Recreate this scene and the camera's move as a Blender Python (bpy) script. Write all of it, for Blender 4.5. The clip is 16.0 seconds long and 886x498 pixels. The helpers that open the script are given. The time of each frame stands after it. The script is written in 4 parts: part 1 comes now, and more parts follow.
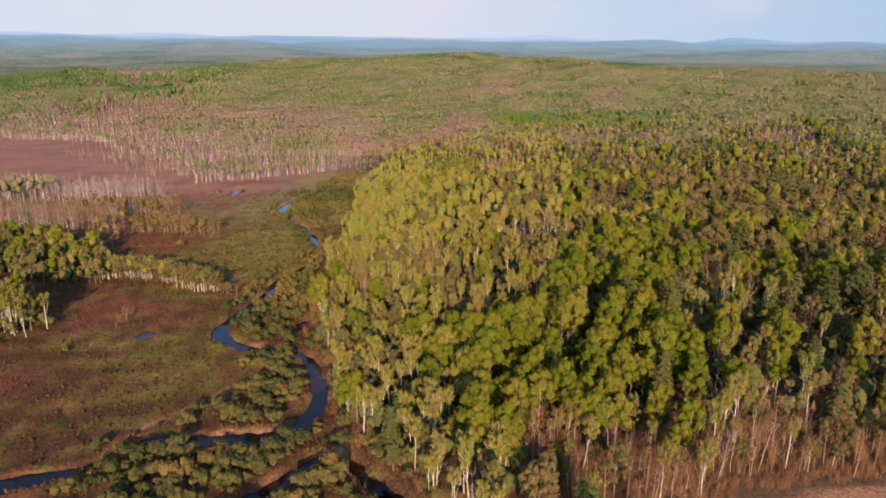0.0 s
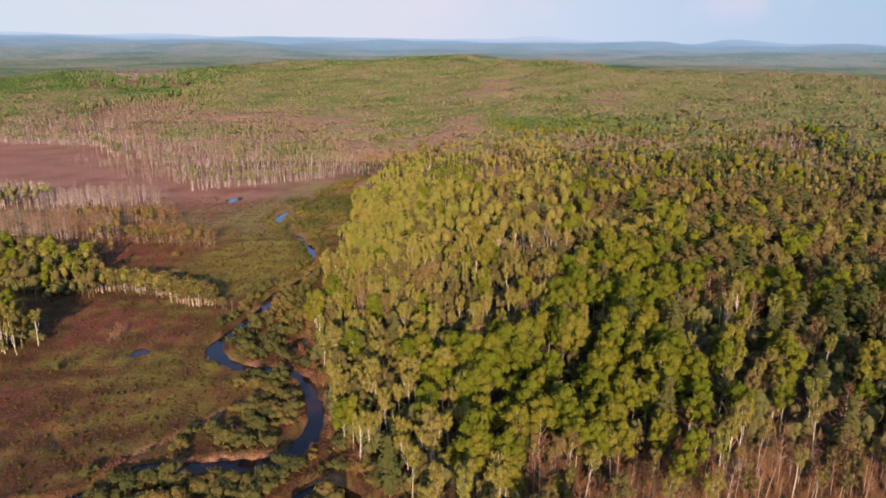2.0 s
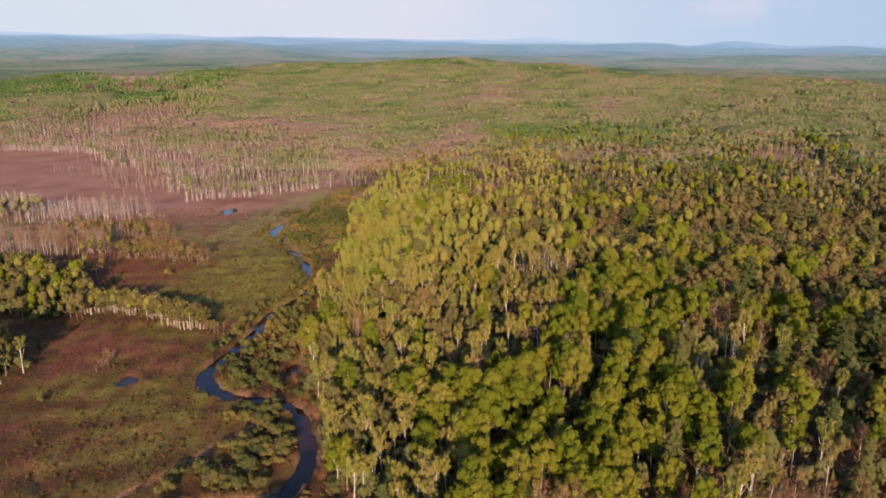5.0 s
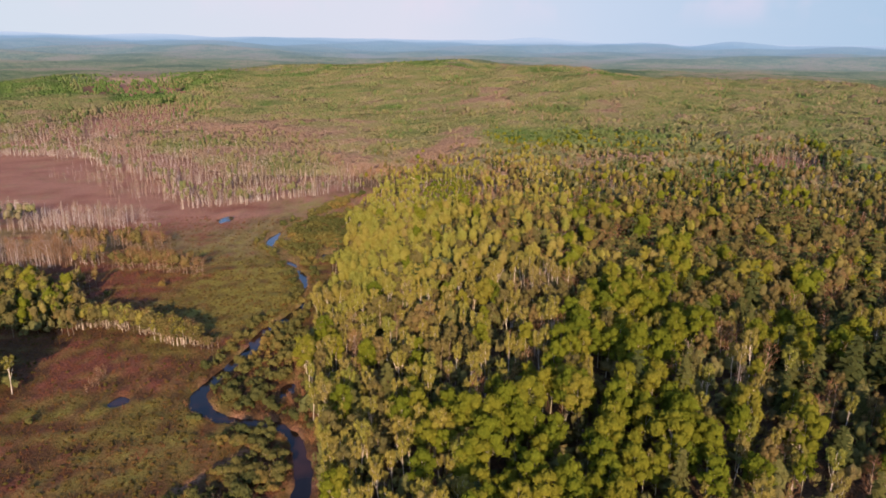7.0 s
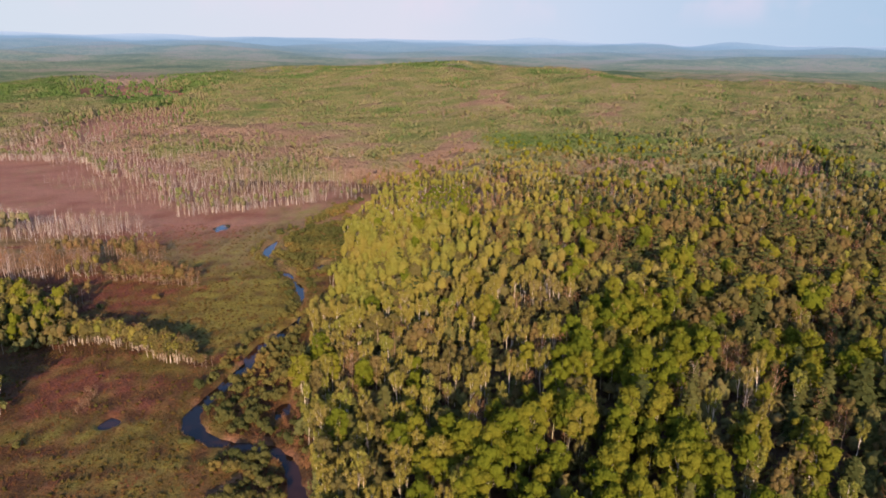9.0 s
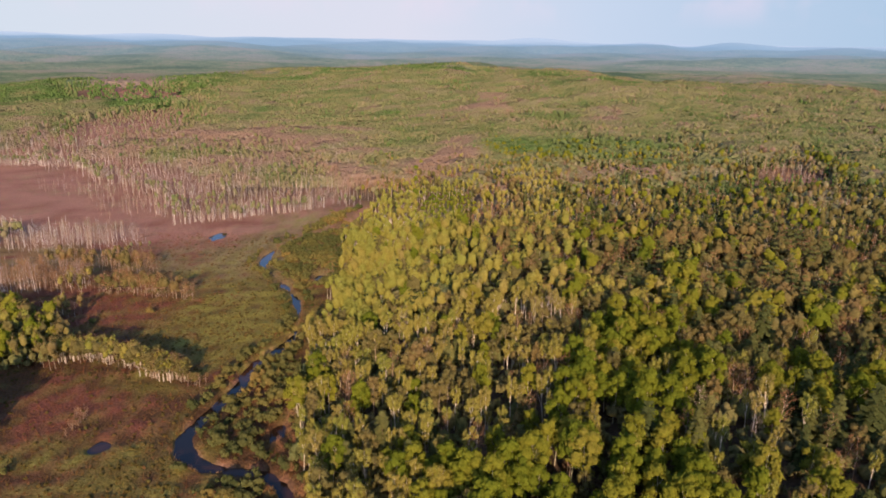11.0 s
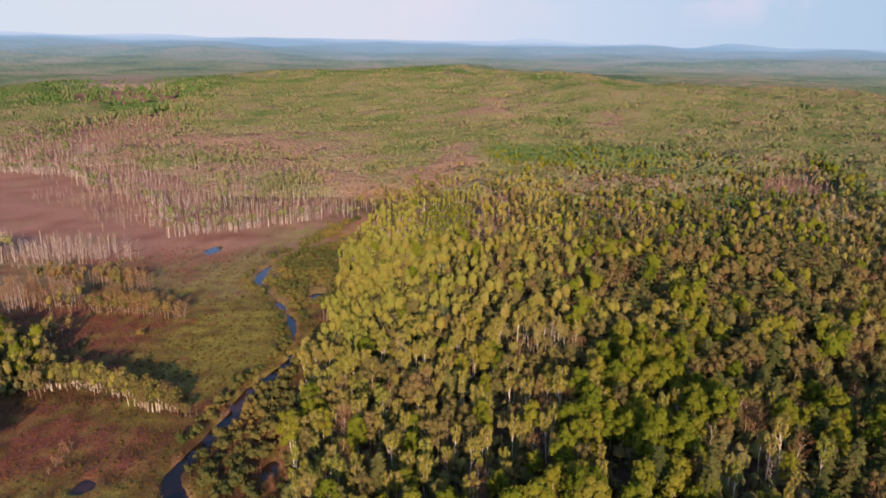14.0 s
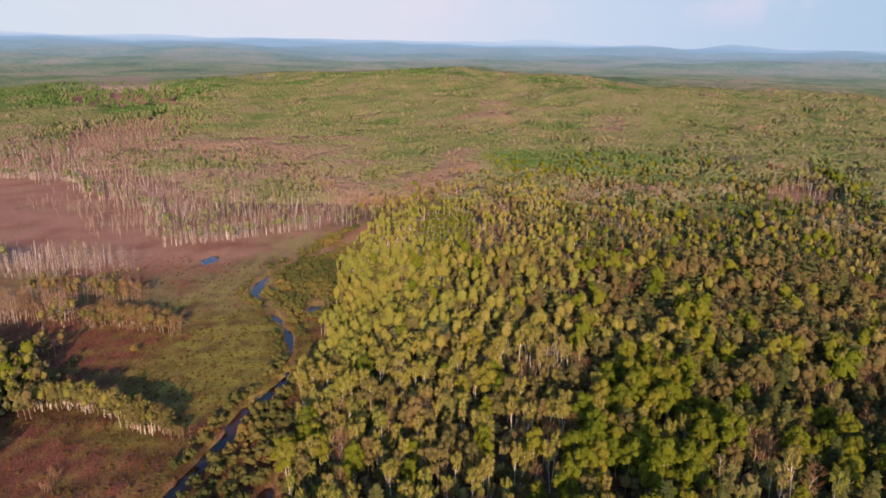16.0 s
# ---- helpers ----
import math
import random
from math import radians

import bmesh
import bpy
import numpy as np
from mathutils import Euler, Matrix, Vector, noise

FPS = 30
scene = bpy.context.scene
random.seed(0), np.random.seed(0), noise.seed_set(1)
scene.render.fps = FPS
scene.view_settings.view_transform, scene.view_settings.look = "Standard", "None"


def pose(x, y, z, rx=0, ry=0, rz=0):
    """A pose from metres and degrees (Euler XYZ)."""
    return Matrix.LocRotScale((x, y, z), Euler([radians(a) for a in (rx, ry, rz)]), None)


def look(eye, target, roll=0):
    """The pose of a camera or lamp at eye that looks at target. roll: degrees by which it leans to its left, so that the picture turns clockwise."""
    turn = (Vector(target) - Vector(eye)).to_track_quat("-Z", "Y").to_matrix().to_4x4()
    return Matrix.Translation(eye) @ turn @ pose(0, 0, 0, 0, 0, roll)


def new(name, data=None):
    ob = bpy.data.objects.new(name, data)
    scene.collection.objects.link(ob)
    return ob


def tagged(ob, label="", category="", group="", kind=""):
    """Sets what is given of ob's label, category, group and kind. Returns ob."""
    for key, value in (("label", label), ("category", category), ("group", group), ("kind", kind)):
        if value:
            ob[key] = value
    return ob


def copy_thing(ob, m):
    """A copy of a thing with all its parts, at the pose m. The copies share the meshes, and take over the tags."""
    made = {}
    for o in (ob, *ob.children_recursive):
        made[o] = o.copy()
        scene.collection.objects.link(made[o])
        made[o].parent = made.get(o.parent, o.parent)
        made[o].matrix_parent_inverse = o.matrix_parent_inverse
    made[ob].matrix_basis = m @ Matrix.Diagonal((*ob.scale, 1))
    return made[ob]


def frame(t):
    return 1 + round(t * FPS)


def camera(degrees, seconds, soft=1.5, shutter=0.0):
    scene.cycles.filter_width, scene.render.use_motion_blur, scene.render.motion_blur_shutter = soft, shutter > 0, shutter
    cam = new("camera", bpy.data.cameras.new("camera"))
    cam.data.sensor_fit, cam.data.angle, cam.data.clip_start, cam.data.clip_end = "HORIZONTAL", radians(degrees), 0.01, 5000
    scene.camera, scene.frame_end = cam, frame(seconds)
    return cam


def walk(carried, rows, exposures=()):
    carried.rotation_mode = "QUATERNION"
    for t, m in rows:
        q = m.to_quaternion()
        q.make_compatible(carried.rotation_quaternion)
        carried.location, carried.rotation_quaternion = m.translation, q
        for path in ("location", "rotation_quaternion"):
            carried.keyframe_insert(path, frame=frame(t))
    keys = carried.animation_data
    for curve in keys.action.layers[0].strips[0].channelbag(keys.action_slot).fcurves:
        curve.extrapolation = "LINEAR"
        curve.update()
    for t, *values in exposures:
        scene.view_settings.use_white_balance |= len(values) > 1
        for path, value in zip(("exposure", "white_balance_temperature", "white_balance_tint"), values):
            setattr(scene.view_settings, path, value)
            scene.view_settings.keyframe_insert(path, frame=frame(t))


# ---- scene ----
cam = camera(65.1, 16.0, soft=1.75)
PATH = [
    (0, look((0.00, 0.00, 90.00), (-0.0, 958.1, -196.5), 0.58)),
    (1, look((-0.06, 2.42, 91.93), (1.1, 960.6, -194.2), 0.65)),
    (2, look((-0.10, 4.97, 93.83), (2.2, 963.2, -192.1), 0.71)),
    (3, look((-0.12, 7.64, 95.72), (3.2, 965.9, -190.1), 0.76)),
    (4, look((-0.12, 10.42, 97.60), (4.2, 968.7, -188.3), 0.80)),
    (5, look((-0.12, 13.31, 99.47), (5.0, 971.5, -186.5), 0.84)),
    (6, look((-0.10, 16.29, 101.32), (5.8, 974.5, -184.8), 0.86)),
    (7, look((-0.08, 19.37, 103.18), (6.6, 977.5, -183.2), 0.89)),
    (8, look((-0.06, 22.52, 105.03), (7.2, 980.5, -181.6), 0.91)),
    (9, look((-0.04, 25.75, 106.89), (7.8, 983.7, -180.1), 0.93)),
    (10, look((-0.03, 29.04, 108.75), (8.3, 986.9, -178.5), 0.95)),
    (11, look((-0.02, 32.40, 110.62), (8.7, 990.1, -176.9), 0.97)),
    (12, look((-0.03, 35.80, 112.51), (9.0, 993.5, -175.3), 0.99)),
    (13, look((-0.06, 39.24, 114.40), (9.2, 996.8, -173.5), 1.02)),
    (14, look((-0.10, 42.72, 116.32), (9.3, 1000.3, -171.7), 1.05)),
    (15, look((-0.17, 46.23, 118.26), (9.4, 1003.8, -169.8), 1.09)),
    (16, look((-0.26, 49.75, 120.22), (9.3, 1007.3, -167.8), 1.14)),
]
walk(cam, PATH, exposures=[(0, 0.92, 6500, 19), (16, 0.92, 6500, 19)])

# ---- light ----
SUN_EL, SUN_AZ = radians(17.5), radians(176)
world = bpy.data.worlds.new("sky")
scene.world = world
world.use_nodes = True
wn = world.node_tree.nodes
sky = wn.new("ShaderNodeTexSky")
sky.sky_type = "NISHITA"
sky.sun_disc = False
sky.sun_elevation, sky.sun_rotation = SUN_EL, SUN_AZ
sky.air_density, sky.dust_density, sky.ozone_density = 1.0, 1.0, 4.0
wn["Background"].inputs[1].default_value = 0.15
world.node_tree.links.new(sky.outputs[0], wn["Background"].inputs[0])

sun_data = bpy.data.lights.new("sun", "SUN")
sun_data.energy, sun_data.angle, sun_data.color = 3.75, radians(0.6), (1.0, 0.765, 0.53)
sun = new("sun", sun_data)
sun_from = Vector((math.sin(SUN_AZ) * math.cos(SUN_EL), math.cos(SUN_AZ) * math.cos(SUN_EL), math.sin(SUN_EL)))
sun.matrix_world = look(sun_from * 300, (0, 0, 0))

rng = np.random.default_rng(7)


# ---- materials ----
def material(name):
    m = bpy.data.materials.new(name)
    m.use_nodes = True
    nt = m.node_tree
    nt.nodes.clear()
    out = nt.nodes.new("ShaderNodeOutputMaterial")
    return m, nt, out


def node(nt, kind, **values):
    n = nt.nodes.new(kind)
    for key, value in values.items():
        n.inputs[key].default_value = value
    return n


def ramp(nt, fac, stops):
    r = nt.nodes.new("ShaderNodeValToRGB")
    while len(r.color_ramp.elements) < len(stops):
        r.color_ramp.elements.new(0.5)
    for e, (p, c) in zip(r.color_ramp.elements, stops):
        e.position, e.color = p, (*c, 1)
    nt.links.new(fac, r.inputs[0])
    return r.outputs[0]


def math_node(nt, op, a, b):
    n = nt.nodes.new("ShaderNodeMath")
    n.operation = op
    for k, v in enumerate((a, b)):
        if isinstance(v, (int, float)):
            n.inputs[k].default_value = v
        else:
            nt.links.new(v, n.inputs[k])
    return n.outputs[0]


def mixed(nt, fac, a, b):
    n = nt.nodes.new("ShaderNodeMix")
    n.data_type = "RGBA"
    for socket, v in ((n.inputs[0], fac), (n.inputs[6], a), (n.inputs[7], b)):
        if isinstance(v, (int, float)):
            socket.default_value = v
        elif isinstance(v, tuple):
            socket.default_value = (*v, 1)
        else:
            nt.links.new(v, socket)
    return n.outputs[2]


def world_noise(nt, scale, detail=3.0, rough=0.6):
    g = nt.nodes.new("ShaderNodeNewGeometry")
    n = node(nt, "ShaderNodeTexNoise", Scale=scale, Detail=detail, Roughness=rough)
    nt.links.new(g.outputs["Position"], n.inputs["Vector"])
    return n.outputs["Fac"]


def tree_value(nt):
    """0 to 1, one value for each tree: the stored tint in woods, the object's own number elsewhere."""
    a, has = nt.nodes.new("ShaderNodeAttribute"), nt.nodes.new("ShaderNodeAttribute")
    a.attribute_name, has.attribute_name = "tint", "wood"
    o = nt.nodes.new("ShaderNodeObjectInfo")
    own = math_node(nt, "MULTIPLY", o.outputs["Random"], math_node(nt, "SUBTRACT", 1.0, has.outputs["Fac"]))
    return math_node(nt, "ADD", a.outputs["Fac"], own)


def leaf_material(name, stops, through_light=0.22, lumps=0.0):
    m, nt, out = material(name)
    value = tree_value(nt)
    grain = world_noise(nt, 0.9, 2.0)
    value = math_node(nt, "ADD", math_node(nt, "MULTIPLY", value, 0.75), math_node(nt, "MULTIPLY", grain, 0.25))
    colour = ramp(nt, value, stops)
    clusters = world_noise(nt, 2.2, 3.0)
    tone = node(nt, "ShaderNodeHueSaturation")
    nt.links.new(colour, tone.inputs["Color"])
    nt.links.new(math_node(nt, "ADD", math_node(nt, "MULTIPLY", clusters, 1.3), 0.35), tone.inputs["Value"])
    colour = tone.outputs["Color"]
    d = node(nt, "ShaderNodeBsdfDiffuse", Roughness=0.6)
    t = nt.nodes.new("ShaderNodeBsdfTranslucent")
    mix = node(nt, "ShaderNodeMixShader", Fac=through_light)
    if lumps:
        b = node(nt, "ShaderNodeBump", Strength=1.0, Distance=lumps)
        nt.links.new(math_node(nt, "ADD", world_noise(nt, 0.17, 2.0), math_node(nt, "MULTIPLY", world_noise(nt, 0.5, 2.0), 0.4)), b.inputs["Height"])
        nt.links.new(b.outputs[0], d.inputs["Normal"])
    else:
        b = node(nt, "ShaderNodeBump", Strength=0.7, Distance=0.3)
        nt.links.new(clusters, b.inputs["Height"])
        nt.links.new(b.outputs[0], d.inputs["Normal"])
    nt.links.new(colour, d.inputs["Color"])
    nt.links.new(colour, t.inputs["Color"])
    nt.links.new(d.outputs[0], mix.inputs[1])
    nt.links.new(t.outputs[0], mix.inputs[2])
    nt.links.new(mix.outputs[0], out.inputs[0])
    return m


def bark_material(name, light, dark, scale=2.2):
    m, nt, out = material(name)
    g = nt.nodes.new("ShaderNodeNewGeometry")
    n = node(nt, "ShaderNodeTexNoise", Scale=scale, Detail=4.0, Roughness=0.7)
    nt.links.new(g.outputs["Position"], n.inputs["Vector"])
    colour = ramp(nt, n.outputs["Fac"], [(0.35, dark), (0.52, light), (1.0, light)])
    p = node(nt, "ShaderNodeBsdfPrincipled", Roughness=0.8)
    nt.links.new(colour, p.inputs["Base Color"])
    nt.links.new(p.outputs[0], out.inputs[0])
    return m


# far crown colours, greyer and bluer than near leaves: distance haze painted in
FAR_HAZED_STOPS = [(0.0, (0.054, 0.082, 0.034)), (0.12, (0.084, 0.136, 0.034)), (0.26, (0.118, 0.144, 0.052)), (0.45, (0.178, 0.174, 0.068)), (0.7, (0.208, 0.180, 0.090)), (0.88, (0.240, 0.154, 0.108))]
LEAF = {
    "birch": leaf_material("birch_leaves", [(0.0, (0.204, 0.216, 0.042)), (0.3, (0.240, 0.218, 0.043)), (0.65, (0.266, 0.218, 0.049)), (1.0, (0.258, 0.200, 0.070))], 0.3),
    "aspen": leaf_material("aspen_leaves", [(0.0, (0.082, 0.106, 0.011)), (0.4, (0.124, 0.138, 0.013)), (0.8, (0.172, 0.160, 0.019)), (1.0, (0.205, 0.158, 0.036))], 0.25),
    "brown": leaf_material("opening_leaves", [(0.0, (0.094, 0.084, 0.030)), (0.4, (0.132, 0.110, 0.036)), (0.75, (0.152, 0.116, 0.040)), (1.0, (0.208, 0.130, 0.054))]),
    "bare": leaf_material("bare_twigs", [(0.0, (0.172, 0.084, 0.042)), (0.5, (0.245, 0.124, 0.058)), (1.0, (0.250, 0.145, 0.070))], 0.05),
    "dead": leaf_material("grey_twigs", [(0.0, (0.265, 0.165, 0.142)), (0.5, (0.295, 0.198, 0.160)), (1.0, (0.270, 0.212, 0.120))], 0.05),
    "pine": leaf_material("pine_needles", [(0.0, (0.042, 0.052, 0.017)), (0.5, (0.068, 0.074, 0.022)), (1.0, (0.108, 0.100, 0.030))], 0.08),
    "shrub": leaf_material("willow_leaves", [(0.0, (0.044, 0.055, 0.018)), (0.35, (0.086, 0.084, 0.026)), (0.7, (0.122, 0.104, 0.030)), (1.0, (0.215, 0.130, 0.038))], 0.15),
    "canopy": leaf_material("hazed_canopy", FAR_HAZED_STOPS, 0.1, 7.0),
    "far": leaf_material("hazed_far_crowns", FAR_HAZED_STOPS, 0.2),
    "bog": leaf_material("bog_shrub_leaves", [(0.0, (0.066, 0.057, 0.016)), (0.6, (0.090, 0.064, 0.018)), (1.0, (0.125, 0.066, 0.026))], 0.1),
    "under": leaf_material("undergrowth_leaves", [(0.0, (0.092, 0.100, 0.034)), (0.5, (0.138, 0.132, 0.044)), (1.0, (0.190, 0.138, 0.060))], 0.15),
    "reed": leaf_material("bank_sedge_blades", [(0.0, (0.130, 0.105, 0.036)), (0.5, (0.175, 0.105, 0.045)), (1.0, (0.230, 0.108, 0.056))], 0.15),
    "sedge": leaf_material("sedge_blades", [(0.0, (0.130, 0.104, 0.022)), (0.35, (0.122, 0.066, 0.020)), (0.65, (0.152, 0.058, 0.026)), (1.0, (0.198, 0.068, 0.037))], 0.15),
}
BARK = {
    "birch": bark_material("birch_bark", (0.66, 0.55, 0.41), (0.22, 0.17, 0.12)),
    "aspen": bark_material("aspen_bark", (0.46, 0.40, 0.26), (0.16, 0.13, 0.08)),
    "brown": bark_material("oak_bark", (0.30, 0.22, 0.14), (0.12, 0.09, 0.06)),
    "bare": bark_material("alder_bark", (0.46, 0.31, 0.21), (0.16, 0.11, 0.08)),
    "dead": bark_material("dead_birch_bark", (0.66, 0.55, 0.47), (0.25, 0.18, 0.15)),
    "pine": bark_material("pine_bark", (0.22, 0.13, 0.08), (0.09, 0.06, 0.04)),
    "shrub": bark_material("willow_bark", (0.20, 0.15, 0.09), (0.10, 0.07, 0.05)),
    "sedge": bark_material("sedge_stalks", (0.25, 0.17, 0.09), (0.12, 0.08, 0.05)),
}


def ground_material():
    m, nt, out = material("marsh_and_forest_ground")
    z = nt.nodes.new("ShaderNodeVertexColor")
    z.layer_name = "zone"
    split = nt.nodes.new("ShaderNodeSeparateColor")
    nt.links.new(z.outputs["Color"], split.inputs[0])
    red, green, mud, wood = split.outputs[0], split.outputs[1], split.outputs[2], z.outputs["Alpha"]
    dry = nt.nodes.new("ShaderNodeAttribute")
    dry.attribute_name = "dry"
    fine, coarse, wide = world_noise(nt, 1.3, 5.0, 0.75), world_noise(nt, 0.16, 4.0), world_noise(nt, 0.035, 3.0)
    base = ramp(nt, fine, [(0.3, (0.036, 0.021, 0.009)), (0.5, (0.097, 0.048, 0.021)), (0.72, (0.156, 0.077, 0.037))])
    rust = ramp(nt, fine, [(0.3, (0.064, 0.024, 0.014)), (0.5, (0.188, 0.064, 0.038)), (0.75, (0.270, 0.108, 0.070))])
    grass = ramp(nt, fine, [(0.3, (0.105, 0.094, 0.016)), (0.5, (0.232, 0.192, 0.038)), (0.75, (0.310, 0.252, 0.064))])
    bank = ramp(nt, fine, [(0.35, (0.120, 0.055, 0.030)), (0.55, (0.360, 0.185, 0.105)), (0.75, (0.54, 0.34, 0.21))])
    litter = ramp(nt, fine, [(0.3, (0.045, 0.028, 0.017)), (0.5, (0.105, 0.066, 0.037)), (0.75, (0.165, 0.100, 0.058))])
    heath = ramp(nt, fine, [(0.3, (0.175, 0.072, 0.046)), (0.5, (0.355, 0.165, 0.108)), (0.75, (0.460, 0.250, 0.175))])
    rust = mixed(nt, dry.outputs["Fac"], rust, heath)
    wobble = math_node(nt, "MULTIPLY", math_node(nt, "SUBTRACT", math_node(nt, "ADD", coarse, wide), 1.0), 1.4)
    edge = lambda s: node_clamp(nt, math_node(nt, "ADD", s, math_node(nt, "MULTIPLY", wobble, math_node(nt, "MULTIPLY", s, 1.0))))
    straw_at = nt.nodes.new("ShaderNodeAttribute")
    straw_at.attribute_name = "straw"
    straw = ramp(nt, fine, [(0.3, (0.150, 0.112, 0.045)), (0.5, (0.310, 0.240, 0.105)), (0.72, (0.420, 0.335, 0.165))])
    base = mixed(nt, straw_at.outputs["Fac"], base, straw)
    grass = mixed(nt, math_node(nt, "MULTIPLY", straw_at.outputs["Fac"], 0.6), grass, straw)
    c = mixed(nt, edge(red), base, rust)
    c = mixed(nt, edge(green), c, grass)
    c = mixed(nt, wood, c, litter)
    c = mixed(nt, mud, c, bank)
    p = node(nt, "ShaderNodeBsdfPrincipled", Roughness=0.95)
    p.inputs["Specular IOR Level"].default_value = 0.1
    nt.links.new(c, p.inputs["Base Color"])
    b = node(nt, "ShaderNodeBump", Strength=1.0, Distance=0.5)
    nt.links.new(math_node(nt, "ADD", fine, math_node(nt, "MULTIPLY", coarse, 2.0)), b.inputs["Height"])
    nt.links.new(b.outputs[0], p.inputs["Normal"])
    nt.links.new(p.outputs[0], out.inputs[0])
    return m


def node_clamp(nt, v):
    n = nt.nodes.new("ShaderNodeClamp")
    nt.links.new(v, n.inputs[0])
    return n.outputs[0]


def water_material():
    m, nt, out = material("river_water")
    p = node(nt, "ShaderNodeBsdfPrincipled", Roughness=0.06, IOR=1.33)
    p.inputs["Specular IOR Level"].default_value = 0.34
    bed = ramp(nt, world_noise(nt, 0.045, 2.0), [(0.46, (0.010, 0.007, 0.006)), (0.58, (0.042, 0.017, 0.010))])
    nt.links.new(bed, p.inputs["Base Color"])
    g = nt.nodes.new("ShaderNodeNewGeometry")
    n = node(nt, "ShaderNodeTexNoise", Scale=0.8, Detail=3.0)
    nt.links.new(g.outputs["Position"], n.inputs["Vector"])
    b = node(nt, "ShaderNodeBump", Strength=0.12, Distance=0.1)
    nt.links.new(n.outputs["Fac"], b.inputs["Height"])
    nt.links.new(b.outputs[0], p.inputs["Normal"])
    nt.links.new(p.outputs[0], out.inputs[0])
    return m


def distance_material():
    """A plain backdrop of far forested land; painted haze makes it glow, more further out."""
    m, nt, out = material("hazy_far_land")
    g = nt.nodes.new("ShaderNodeNewGeometry")
    length = nt.nodes.new("ShaderNodeVectorMath")
    length.operation = "LENGTH"
    nt.links.new(g.outputs["Position"], length.inputs[0])
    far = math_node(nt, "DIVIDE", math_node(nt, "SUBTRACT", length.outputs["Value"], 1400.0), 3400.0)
    n = math_node(nt, "ADD", math_node(nt, "MULTIPLY", world_noise(nt, 0.0045, 3.0), 0.62), math_node(nt, "MULTIPLY", world_noise(nt, 0.045, 4.0, 0.75), 0.38))
    wood = ramp(nt, n, [(0.40, (0.040, 0.068, 0.024)), (0.46, (0.088, 0.112, 0.042)), (0.52, (0.145, 0.138, 0.064)), (0.58, (0.200, 0.150, 0.095))])
    heath_at = nt.nodes.new("ShaderNodeAttribute")
    heath_at.attribute_name = "heath"
    heath = ramp(nt, math_node(nt, "ADD", heath_at.outputs["Fac"], math_node(nt, "MULTIPLY", math_node(nt, "SUBTRACT", world_noise(nt, 0.02, 3.0), 0.5), 0.7)), [(0.40, (0, 0, 0)), (0.55, (1, 1, 1))])
    wood = mixed(nt, heath, wood, (0.205, 0.135, 0.092))
    # base colour turns blue-grey with distance to paint the haze
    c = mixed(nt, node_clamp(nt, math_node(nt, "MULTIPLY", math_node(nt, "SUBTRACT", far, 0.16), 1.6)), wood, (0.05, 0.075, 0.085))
    # surface emission that stands in for hazy air, bluer further out
    haze_glow = ramp(nt, far, [(0.0, (0.030, 0.039, 0.035)), (0.16, (0.068, 0.086, 0.080)), (0.28, (0.105, 0.130, 0.130)), (0.40, (0.145, 0.195, 0.225)), (0.55, (0.175, 0.265, 0.345)), (0.80, (0.26, 0.415, 0.58)), (1.0, (0.55, 0.66, 0.82))])
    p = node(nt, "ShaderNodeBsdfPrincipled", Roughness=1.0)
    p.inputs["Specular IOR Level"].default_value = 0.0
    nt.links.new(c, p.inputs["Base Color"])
    nt.links.new(haze_glow, p.inputs["Emission Color"])
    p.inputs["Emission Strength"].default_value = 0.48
    b = node(nt, "ShaderNodeBump", Strength=0.8, Distance=9.0)
    nt.links.new(math_node(nt, "ADD", world_noise(nt, 0.09, 2.0), world_noise(nt, 0.022, 2.0)), b.inputs["Height"])
    nt.links.new(b.outputs[0], p.inputs["Normal"])
    nt.links.new(p.outputs[0], out.inputs[0])
    return m


GROUND, WATER = ground_material(), water_material()


# ---- the lie of the land ----
def smooth(v, a, b):
    s = np.clip((v - a) / (b - a), 0, 1)
    return s * s * (3 - 2 * s)


def bell(x, y, cx, cy, sx, sy):
    return np.exp(-((x - cx) / sx) ** 2 - ((y - cy) / sy) ** 2)


class Waves:
    """Smooth noise from a few dozen sines; about -1 to 1."""

    def __init__(self, seed, length, n=24):
        r = np.random.default_rng(seed)
        a, k = r.uniform(0, 2 * np.pi, n), 2 * np.pi / length * r.uniform(0.5, 1.9, n)
        self.kx, self.ky, self.p, self.n = k * np.cos(a), k * np.sin(a), r.uniform(0, 6.28, n), n

    def __call__(self, x, y):
        total = np.zeros(np.broadcast(x, y).shape)
        for kx, ky, p in zip(self.kx, self.ky, self.p):
            total += np.sin(kx * x + ky * y + p)
        return total / np.sqrt(self.n / 2) / 1.6


W15, W40, W120, W400 = Waves(1, 15), Waves(2, 40), Waves(3, 120), Waves(4, 400)


def curve(points, step=0.7):
    """A smooth line through a few points."""
    p = np.array(points, float)
    p = np.vstack([2 * p[0] - p[1], p, 2 * p[-1] - p[-2]])
    out = []
    for a, b, c, d in zip(p, p[1:], p[2:], p[3:]):
        s = np.linspace(0, 1, max(int(np.hypot(*(c - b)) / step), 2), endpoint=False)[:, None]
        out.append(0.5 * (2 * b + (c - a) * s + (2 * a - 5 * b + 4 * c - d) * s**2 + (3 * b - a - 3 * c + d) * s**3))
    return np.vstack(out)


